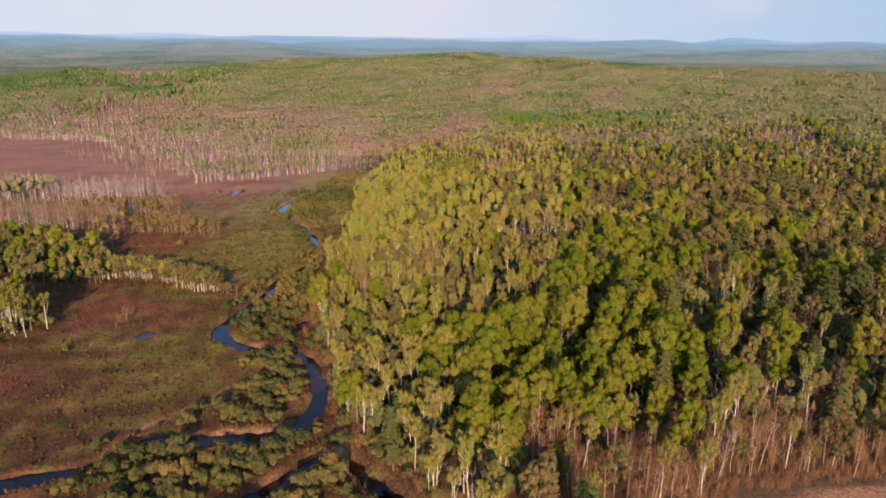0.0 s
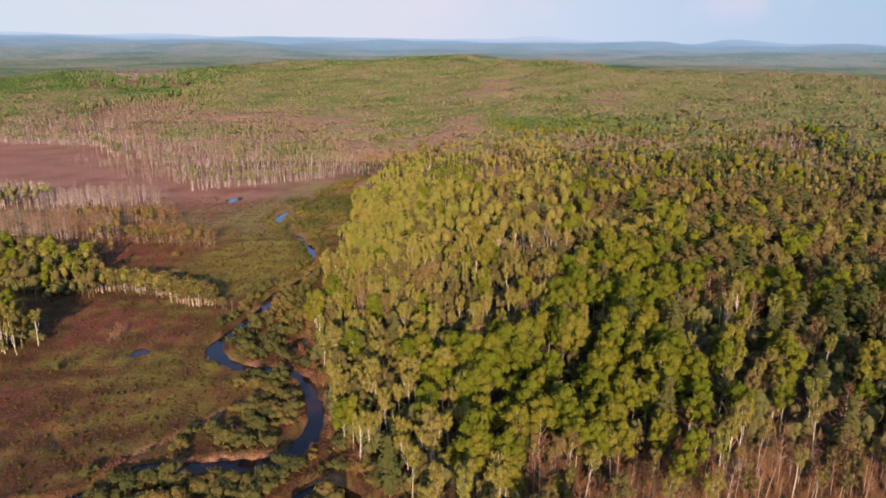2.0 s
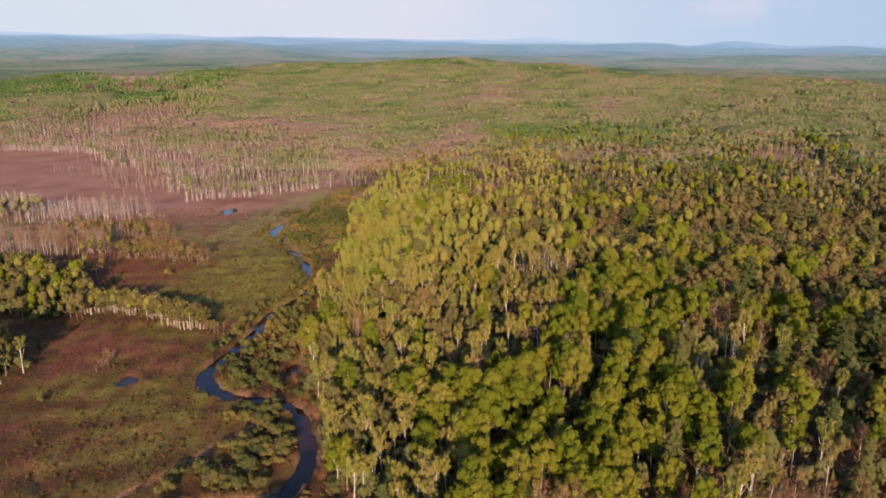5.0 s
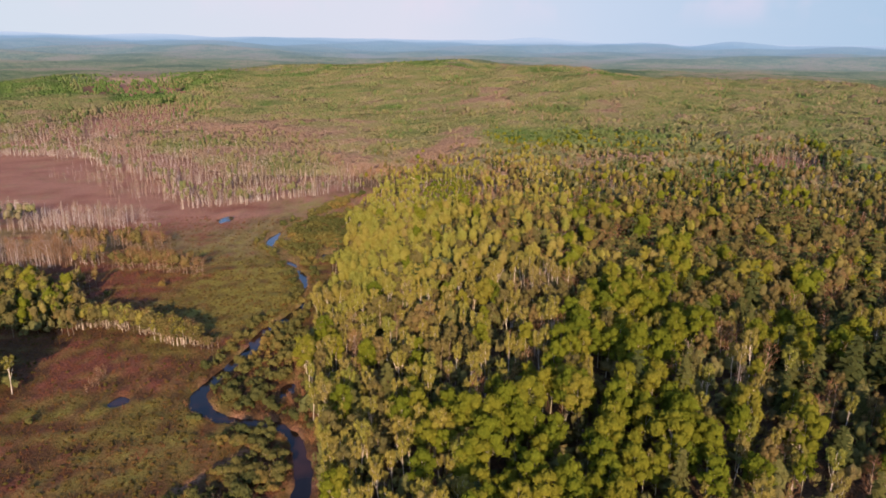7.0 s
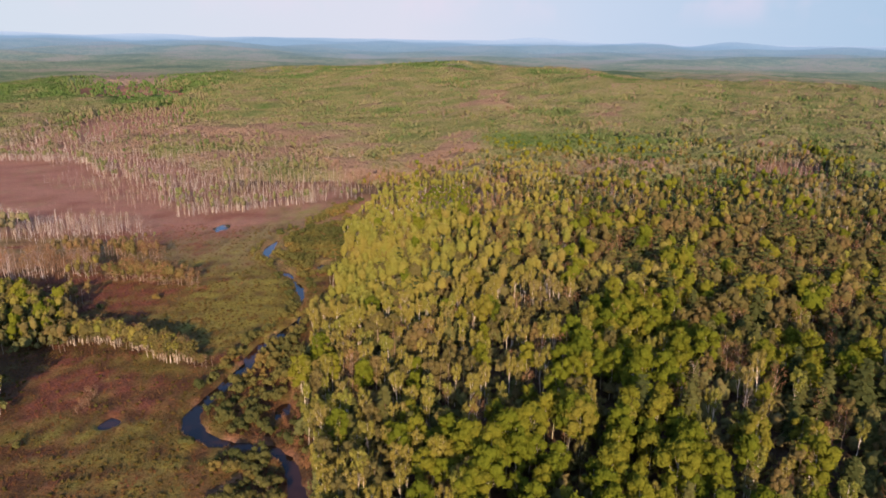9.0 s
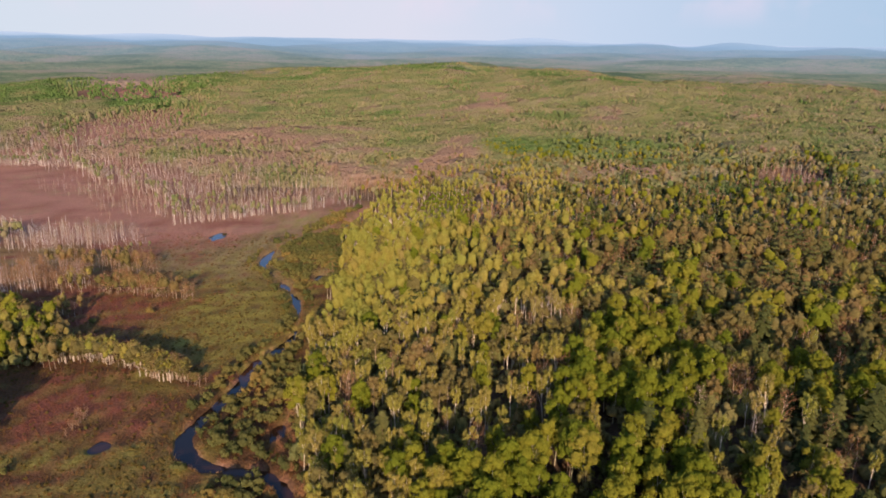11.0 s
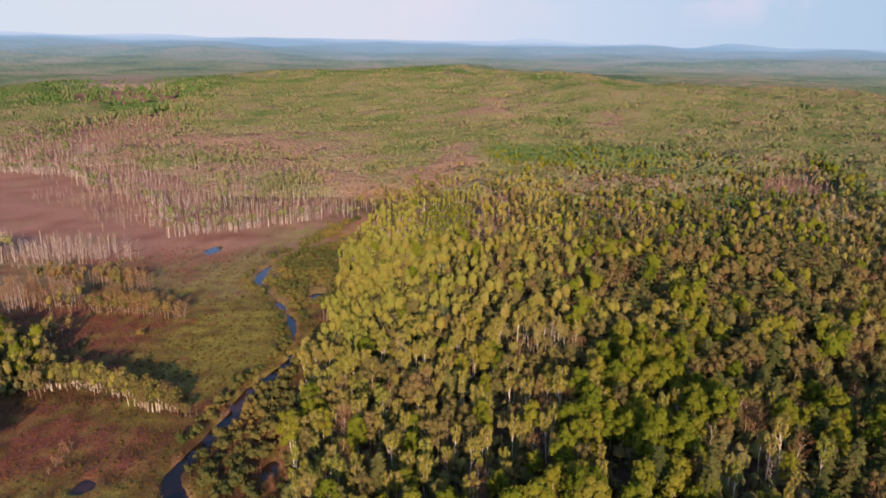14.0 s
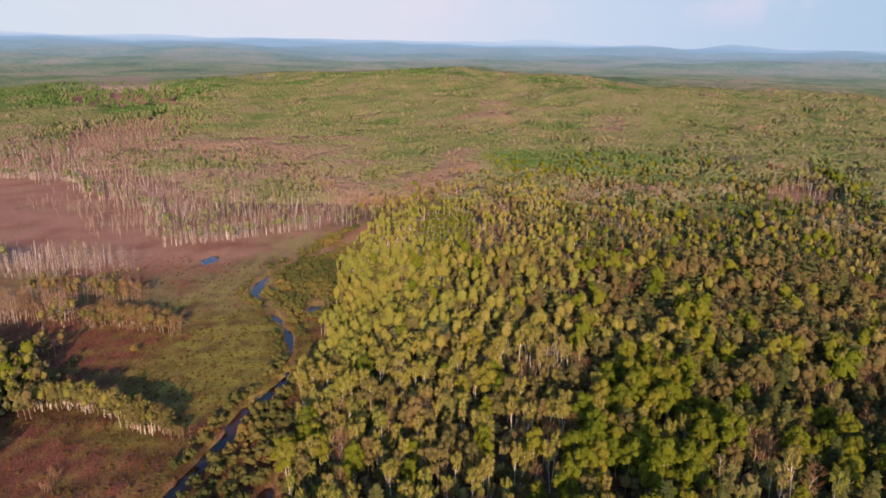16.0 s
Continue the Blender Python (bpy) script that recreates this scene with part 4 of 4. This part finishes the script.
stand([(-192, 364), (-170, 361), (-150, 360), (-136, 352)], 5.5, 130, ["brown", "bare", "bare"], 9)
stand([(-110, 322), (-107, 317)], 2.0, 8, ["bare"], 7)
stand([(-245, 340), (-215, 332), (-190, 330), (-166, 334)], 9, 230, ["dead", "dead", "bare", "bare"], 12.5)
stand([(-166, 340), (-160, 322)], 5, 26, ["dead", "brown", "birch"], 9)
stand([(-160, 300), (-146, 297)], 4, 12, ["birch", "dead", "brown"], 8)
stand([(-225, 404), (-200, 402), (-182, 402), (-166, 404)], 6.0, 120, ["dead"], 10.5)
stand([(-225, 418), (-200, 416), (-180, 412)], 8.0, 60, ["dead", "dead", "bare"], 10)
stand([(-232, 390), (-205, 388), (-176, 390)], 6.0, 80, ["dead", "dead", "dead", "bare"], 9.5)
stand([(-330, 410), (-265, 396), (-226, 396)], 12, 150, ["brown", "brown", "aspen", "dead"], 12.5)
stand([(-300, 430), (-265, 424), (-235, 416)], 7, 70, ["dead"], 10.5)
stand([(-172, 380), (-158, 388)], 6, 26, ["bare", "dead", "brown"], 5)
stand([(-158, 446), (-128, 462), (-104, 478), (-80, 489)], 4.5, 150, ["dead", "dead", "birch", "bare"], 10.5)
stand([(-400, 632), (-330, 634), (-300, 622)], 6, 150, ["dead", "dead", "birch"], 11)
stand([(-290, 600), (-240, 556), (-196, 518), (-165, 462)], 11, 210, ["dead", "dead", "bare", "birch"], 11)
stand([(-290, 560), (-225, 512), (-180, 468)], 22, 170, ["dead", "bare", "bare"], 7.5)

stand([(270, 462), (280, 505), (290, 545), (296, 585)], 8, 75, ["pine", "pine", "pine", "aspen"], 15.5)
stand([(-107, 221), (-106, 215), (-105, 208)], 2.2, 44, ["bare"], 2.6)


def young(cx, cy, sx, sy, cell, kinds, tall):
    """A low young stand that fills a clearing."""
    x, y = scatter(cx - 2 * sx, cx + 2 * sx, cy - 2 * sy, cy + 2 * sy, cell)
    ok = bell(x, y, cx, cy, sx, sy) > 0.48
    x, y = x[ok], y[ok]
    put(np.array([KINDS.index(k) for k in rng.choice(kinds, len(x))]), x, y, tall * rng.uniform(0.6, 1.25, len(x)))


young(5, 466, 23, 50, 3.0, ["aspen", "aspen", "birch"], 5.6)
young(246, 514, 24, 38, 4.0, ["bare", "bare", "bare", "dead"], 8.0)
for cx, cy in ((-470, 1190), (-505, 1270), (-535, 1350)):
    young(cx, cy, 55, 60, 8.0, ["bare", "bare", "brown", "pine"], 6.0)
young(-365, 880, 66, 195, 5.2, ["bare", "bare", "dead", "birch"], 6.5)

PROTO = {(k, level): [tree(k, s, level) for s in range((6, 4)[level])] for k in KINDS for level in (0, 1)}
SLIM = {k: [slim_tree(k, s) for s in range(7)] for k in KINDS}
FAR = {k: [far_crown(k, s) for s in range(5)] for k in KINDS}
LABEL = {
    "birch": ("birch_tree", "slender pale birch with thin yellow-green spring leaves", "birch tree"),
    "aspen": ("aspen_tree", "leafy bright green aspen with a rounded crown", "aspen tree"),
    "brown": ("oak_tree", "broad tree with opening brown-olive leaves", "oak tree"),
    "bare": ("bare_tree", "leafless reddish-brown tree with fine upright twigs", "bare tree"),
    "dead": ("dead_birch", "dead white-barked birch with few grey twigs", "dead birch"),
    "pine": ("pine_tree", "dark green pine with layered branches", "pine tree"),
}


def batch(name, protos, where, mats, label, category, own_tint=None):
    """Many plants in one mesh: where holds rows of x, y, scale across, scale up."""
    which = rng.integers(0, len(protos), len(where))
    turn = rng.uniform(0, 6.28, len(where))
    x, y = where[:, 0], where[:, 1]
    lime = lime_edge(x, y)
    tint = np.clip(0.5 + 0.3 * W40(x, y) + 0.25 * W120(x, y) + rng.normal(0, 0.17, len(x)) - 0.2 * lime + 0.4 * (x < -100) * (y > 300) * (y < 392) - 0.16 * (forest_side(x, y) > -8) * (1 - smooth(forest_side(x, y), 25, 50)) * (y < 330), 0, 1)
    tint = tint if own_tint is None else np.clip(own_tint, 0, 1)
    zs = height(where[:, 0], where[:, 1])
    vs, fs, ms, ts, at = [], [], [], [], 0
    for p, (v, f, m) in enumerate(protos):
        i = np.where(which == p)[0]
        if not len(i):
            continue
        c, s = np.cos(turn[i])[:, None], np.sin(turn[i])[:, None]
        a, b = where[i, 2][:, None], where[i, 3][:, None]
        out = np.stack([(c * v[:, 0] - s * v[:, 1]) * a + where[i, 0][:, None], (s * v[:, 0] + c * v[:, 1]) * a + where[i, 1][:, None], v[:, 2] * b + zs[i][:, None] - 0.1], -1)
        vs.append(out.reshape(-1, 3))
        fs.append((f[None] + (at + np.arange(len(i)) * len(v))[:, None, None]).reshape(-1, 3))
        ms.append(np.tile(m, len(i)))
        ts.append(np.repeat(tint[i], len(v)))
        at += len(i) * len(v)
    me = mesh_object(name, np.vstack(vs), np.vstack(fs), mats, np.concatenate(ms) % 2, np.concatenate(ts), flat=False)
    return tagged(new(name, me), label, category, kind="stuff")


def split_meshes(name, proto, mats):
    """The bark and the leaves of a prototype as two meshes."""
    v, f, m = proto
    out = []
    for k, part_name in ((0, "trunk"), (1, "crown"), (2, "branching")):
        pf = f[m == k]
        if not len(pf):
            continue
        used, inverse = np.unique(pf, return_inverse=True)
        out.append((part_name, mesh_object(f"{name}_{part_name}", v[used], inverse.reshape(-1, 3), [mats[k % 2]], flat=False)))
    return out


def thing_prototypes(name, protos, mats, label, category, group):
    made = []
    for p in protos:
        top = tagged(new(name), label, category, group)
        made_parts = {}
        for part_name, me in split_meshes(name, p, mats):
            made_parts[part_name] = new(part_name, me)
            made_parts[part_name].parent = made_parts["trunk"] if part_name == "branching" else top
        made.append(top)
    return made


def plant_things(tops, where):
    """Each plant a thing of its own; the first ones are the prototypes themselves."""
    zs = height(where[:, 0], where[:, 1])
    for k, ((x, y, a, b), z) in enumerate(zip(where, zs)):
        m = Matrix.LocRotScale((x, y, z - 0.1), Euler((0, 0, rng.uniform(0, 6.28))), (a, a, b))
        top = tops[k % len(tops)]
        if k < len(tops):
            top.matrix_basis = m
        else:
            made = copy_thing(top, Matrix())
            made.matrix_basis = m


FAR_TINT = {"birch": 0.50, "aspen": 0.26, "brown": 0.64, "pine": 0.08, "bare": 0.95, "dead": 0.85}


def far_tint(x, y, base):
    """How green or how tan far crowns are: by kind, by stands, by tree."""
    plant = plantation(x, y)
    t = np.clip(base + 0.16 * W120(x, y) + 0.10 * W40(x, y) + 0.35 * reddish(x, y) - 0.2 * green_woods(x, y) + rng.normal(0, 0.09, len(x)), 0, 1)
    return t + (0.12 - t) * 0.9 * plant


NEAREST = {"birch": 300, "aspen": 300, "brown": 300, "bare": 300, "dead": 300, "pine": 200}
for k in KINDS:
    p = np.vstack(places[k])
    d = np.hypot(p[:, 0], p[:, 1])
    p = p[np.argsort(d)]
    d = np.sort(d)
    s = p[:, 2] / 15
    wide = s * p[:, 3] * rng.uniform(0.85, 1.2, len(s)) * (1 + 0.15 * smooth(d, 200, 280) * (d < 390))
    rows = np.column_stack([p[:, 0], p[:, 1], wide, s])
    name, label, category = LABEL[k]
    n = min(NEAREST[k], len(rows))
    near = int(np.searchsorted(d[:n], 270))
    for level, some in ((0, rows[:near]), (1, rows[near:n])):
        if len(some) >= 6:
            plant_things(thing_prototypes(name, PROTO[k, level], (BARK[k], LEAF[k]), label, category, category + "s of the valley"), some)
        else:
            n = near
    rest, dr = rows[n:], d[n:]
    blend = (rng.uniform(430, 720, len(dr)) < dr) | ((dr > 420) & (rest[:, 0] < -55))
    blend &= (lime_edge(rest[:, 0], rest[:, 1]) < 0.3) & (dr > 420)
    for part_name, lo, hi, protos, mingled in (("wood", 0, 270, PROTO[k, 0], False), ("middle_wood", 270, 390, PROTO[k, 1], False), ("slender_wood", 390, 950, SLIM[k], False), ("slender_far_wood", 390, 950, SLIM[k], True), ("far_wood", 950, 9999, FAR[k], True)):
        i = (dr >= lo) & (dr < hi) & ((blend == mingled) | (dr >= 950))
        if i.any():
            # trees further off swap their own leaf colours for the haze-greyed ones
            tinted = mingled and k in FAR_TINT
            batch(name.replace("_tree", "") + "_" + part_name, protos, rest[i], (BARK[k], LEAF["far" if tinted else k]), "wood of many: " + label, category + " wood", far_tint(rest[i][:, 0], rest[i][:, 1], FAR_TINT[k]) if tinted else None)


def canopy():
    """The closed roof of the far woods, out of which the taller crowns stand."""
    x, y = np.meshgrid(np.arange(-1180, 1181, 13.0), np.arange(280, 1530, 13.0))
    shape = x.shape
    x = x + rng.uniform(-4, 4, shape)
    y = y + rng.uniform(-4, 4, shape)
    cover = ~is_open(x - 25, y - 45) & ~is_open(x + 15, y - 25) & ~is_open(x, y) & (np.hypot(x, y) < 1500) & ((np.hypot(x, y) > 405) | ((lime_edge(x, y) > 0.4) & (forest_side(x, y) > 9)))
    cover &= ((forest_side(x, y) > np.where(y < 420, 9, 26)) | (y > 560)) & (back_rim(x, y) < 0.5)
    for dx, dy in ((0, 0), (16, 0), (-16, 0), (0, 20), (0, -22)):
        cover &= ~clearings(x + dx, y + dy)
    roof = 3.0 + 3.4 * smooth(np.hypot(x, y), 440, 580) + 1.6 * smooth(np.hypot(x, y), 480, 650) + 1.0 * smooth(np.hypot(x, y), 420, 480) + 2.1 * smooth(np.hypot(x, y), 850, 1050) - 1.2 * plantation(x, y) + 4.0 * lime_edge(x, y) - 3.2 * pale_back(x, y)
    z = height(x, y) + np.where(cover, roof + rng.uniform(-1.3, 1.3, shape) + 0.8 * W40(x, y), -2.5)
    f = grid_faces(shape[1], shape[0])
    keep = cover.ravel()[f].any(1) & in_view(x.ravel()[f[:, 0]], y.ravel()[f[:, 0]], 60)
    tint = np.clip(0.5 + 0.25 * W120(x, y) + 0.2 * W40(x, y) + 0.5 * reddish(x, y) + 0.3 * smooth(-x, 55, 130) * smooth(y, 440, 500) * (1 - smooth(y, 720, 950)) - 0.5 * green_woods(x, y) - 0.45 * plantation(x, y) + rng.normal(0, 0.08, shape), 0, 1)
    # the sheet's leaf colour has distance haze mixed in
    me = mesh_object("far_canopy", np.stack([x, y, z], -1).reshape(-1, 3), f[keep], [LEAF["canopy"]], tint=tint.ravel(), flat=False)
    tagged(new("far_canopy", me), "closed canopy of far woods, greyed by painted haze", "woods", kind="stuff")


def brush():
    """Leafless and half-leafed undergrowth along the forest's front."""
    x, y = scatter(-60, 125, 108, 240, 1.5)
    ok = (y > front_line(x) + 0.6 + 0.8 * W15(x, y)) & ((x > 5) | ((forest_side(x, y) > -6) & (forest_side(x, y) < np.where(y < 140, 9, 3)) & (river_gap(x, y) > 1))) & ((y < 150) | (x < 5)) & (rng.uniform(0, 1, len(x)) < 0.75 * np.where(x > 5, 1 - 0.7 * smooth(y, 130, 142), 0.35))
    x, y = x[ok], y[ok]
    s = rng.uniform(0.5, 1.1, len(x))
    batch("forest_brush", [twig_bush(k) for k in range(5)], np.column_stack([x, y, s, s * rng.uniform(0.9, 1.5, len(x))]), (BARK["bare"], LEAF["bare"]), "red-brown leafless brush at the forest's front", "brush")


def undergrowth():
    """Dark green hazel and young trees on the forest floor."""
    x, y = scatter(-50, 255, 122, 365, 4.0)
    ok = (forest_side(x, y) > 3) & in_view(x, y, 12) & (river_gap(x, y) > 2) & (rng.uniform(0, 1, len(x)) < 0.8) & ~((y < 140) & (x > 18))
    x, y = x[ok], y[ok]
    for line, wide in FEET:
        c = curve(line, 1.0)
        i = rng.integers(0, len(c), int(len(c) * wide * 0.2))
        x, y = np.append(x, c[i, 0] + rng.uniform(-wide, wide, len(i))), np.append(y, c[i, 1] + rng.uniform(-wide, wide, len(i)))
    protos = []
    for seed in range(6):
        r = np.random.default_rng(seed + 160)
        lumps = [((r.uniform(-0.9, 0.9), r.uniform(-0.9, 0.9), r.uniform(0.8, 2.6)), r.uniform(0.5, 0.9)) for _ in range(6)]
        protos.append(join([(*blob(r, np.array(c), q, 1.1, True), 1) for c, q in lumps[:2]] + [(*plumes(r, np.array(c), q * 1.1, 1.1, 7, 0.7), 1) for c, q in lumps[:3]]))
    s = rng.uniform(1.1, 2.5, len(x))
    batch("forest_undergrowth", protos, np.column_stack([x, y, s, s * rng.uniform(0.8, 1.3, len(x))]), (BARK["shrub"], LEAF["under"]), "dark green undergrowth of the forest floor", "undergrowth")


def twig_bush(seed):
    """A leafless bush: thin rods that fan out from the ground."""
    r = np.random.default_rng(seed + 300)
    n = 60
    a = r.uniform(0, 6.28, n)
    out = r.uniform(0.1, 0.75, n)
    starts = np.column_stack([np.cos(a) * 0.25, np.sin(a) * 0.25, np.zeros(n)]) + r.normal(0, 0.35, (n, 3)) * (1, 1, 0)
    starts[:, 2] = np.where(np.arange(n) % 2, 0.0, r.uniform(0.5, 1.4, n))
    v, f = twigs(r, starts, np.column_stack([np.cos(a) * out, np.sin(a) * out, np.ones(n)]), 2.5, 0.034)
    return v, f, np.ones(len(f), int)


def shrubs():
    x, y = scatter(-140, 30, 100, 500, 2.3)
    gap = river_gap(x, y)
    loop = bell(x, y, -47, 165, 12, 17) + bell(x, y, -52, 232, 12, 34) + 1.2 * bell(x, y, -46, 128, 34, 13) + 1.3 * bell(x, y, -62, 405, 20, 75)
    near = np.exp(-np.clip(gap - 2, 0, 99) / 6.0) * (0.9 + 0.35 * smooth(y, 212, 225) * (1 - smooth(y, 285, 300))) + loop
    ok = (gap > np.where(y > 290, 3.0, np.where(y > 212, 1.5, np.where(y < 162, 2.7, 2.2)))) & (forest_side(x, y) < 6) & (near + 0.45 * W15(x, y) > 0.62) & (rng.uniform(0, 1, len(x)) < 0.85)
    ok &= ~((x < -64) & (y > 139) & (y < 235) & (gap > 3)) & ~((x < -78) & (y < 142))
    ok &= (x > np.interp(y, (146, 152, 159, 168, 179), (-72, -66, -61, -55, -47))) | (y < 146) | (y > 179) | (gap < 2.6)
    ok &= (gap < 5.5) | (y < 235) | (loop > 0.5)
    lone = (forest_side(x, y) < -4) & (gap > 2) & (rng.uniform(0, 1, len(x)) < 0.0006) & (np.hypot(x + 95, y - 205) > 22)
    ok |= lone
    ok &= (np.hypot(x + 94, y - 203) > 10) & (np.hypot(x + 46, (y - 206) * 0.7) > 4.5) & (np.hypot(x + 127, y - 421) > 26) & ((gap > 3.5) | (y < 296))
    x, y = x[ok], y[ok]
    s = 0.6 + 1.8 * rng.uniform(0, 1, len(x)) ** 1.4
    s = s * (1 + 0.1 * smooth(y, 280, 340))
    rows = np.column_stack([x, y, s, s * rng.uniform(0.62, 0.95, len(x)) * (1 - 0.15 * smooth(y, 280, 340))])
    rows = rows[np.argsort(np.hypot(rows[:, 0], rows[:, 1]))]
    mats = (BARK["shrub"], LEAF["shrub"])
    label = "rounded grey-olive willow shrub on the river bank"
    plant_things(thing_prototypes("willow_shrub", [shrub(s, 0) for s in range(5)], mats, label, "shrub", "shrubs along the river"), rows[:300])
    batch("willow_scrub", [shrub(s, 1) for s in range(4)], rows[300:], mats, "low grey-olive willow scrub along the river", "scrub")


def sedge():
    x, y = scatter(-180, 10, 105, 425, 1.25)
    ok = is_open(x, y) & (rng.uniform(0, 1, len(x)) < np.where(y > 320, 0.4, 1.0)) & (river_gap(x, y) > 0.5) & (np.hypot(x + 94, y - 202) > 4.5) & in_view(x, y, 10)
    x, y = x[ok], y[ok]
    red, green = colour_zones(x, y)
    s = rng.uniform(0.5, 1.3, len(x))
    batch("sedge_tufts", [tuft(k) for k in range(5)], np.column_stack([x, y, s, s * rng.uniform(0.5, 1.1, len(x))]), (BARK["sedge"], LEAF["sedge"]), "rusty and olive sedge tufts of the marsh", "sedge", 0.42 + 0.5 * red - 0.45 * green + rng.normal(0, 0.18, len(x)))


def bank_sedge():
    """Tall tan and rust sedge that hangs over the water's edge."""
    x, y = scatter(-110, 0, 112, 480, 0.9)
    gap = river_gap(x, y)
    ok = (gap > 0.25) & (gap < 1.2 + 1.0 * W15(x, y)) & (forest_side(x, y) < 3) & (rng.uniform(0, 1, len(x)) < 0.8 - 0.6 * smooth(y, 205, 220) * (1 - smooth(y, 280, 300))) & (np.hypot(x + 94, y - 203) > 7) & (np.hypot(x + 127, y - 421) > 12)
    x, y = x[ok], y[ok]
    s = rng.uniform(0.6, 1.15, len(x)) * (1 - 0.2 * (y > 230))
    batch("bank_sedge", [tuft(k + 20) for k in range(5)], np.column_stack([x, y, s, s * rng.uniform(0.9, 1.4, len(x))]), (BARK["sedge"], LEAF["reed"]), "tan and rust tall sedge on the river banks", "sedge", 0.5 + 0.3 * W15(x, y) + rng.normal(0, 0.2, len(x)))


def bog_shrubs():
    """Knee-high dark olive shrubs dotted over the wet marsh."""
    x, y = scatter(-150, -30, 120, 420, 2.4)
    ok = is_open(x, y) & (river_gap(x, y) > 1.2) & in_view(x, y, 10) & (np.hypot(x + 94, y - 201) > 6)
    thick = 0.9 * bell(x, y, -80, 178, 22, 30) + 0.6 * bell(x, y, -82, 290, 26, 34) + 0.35 + 0.35 * W15(x, y) + 2.0 * (to_line(x, y, ARC) < 1.6)
    thick = thick * (1 - 0.6 * colour_zones(x, y)[0])
    ok &= rng.uniform(0, 1, len(x)) < thick
    x, y = x[ok], y[ok]
    protos = []
    for seed in range(5):
        r = np.random.default_rng(seed + 60)
        lumps = [((r.uniform(-0.6, 0.6), r.uniform(-0.6, 0.6), r.uniform(0.2, 0.5)), r.uniform(0.3, 0.55)) for _ in range(5)]
        centre = np.array([l[0] for l in lumps]).mean(0)
        protos.append(join([(*hull(lumps, centre, 5, 3, 0.8, r), 1), (*crown(r, lumps, 6, 0.36), 1)]))
    s = rng.uniform(0.5, 1.2, len(x))
    batch("bog_shrubs", protos, np.column_stack([x, y, s, s * 0.9]), (BARK["shrub"], LEAF["bog"]), "low dark olive bog shrubs dotted over the marsh", "bog shrubs")


shrubs()
sedge()
bank_sedge()
bog_shrubs()
canopy()
brush()
undergrowth()
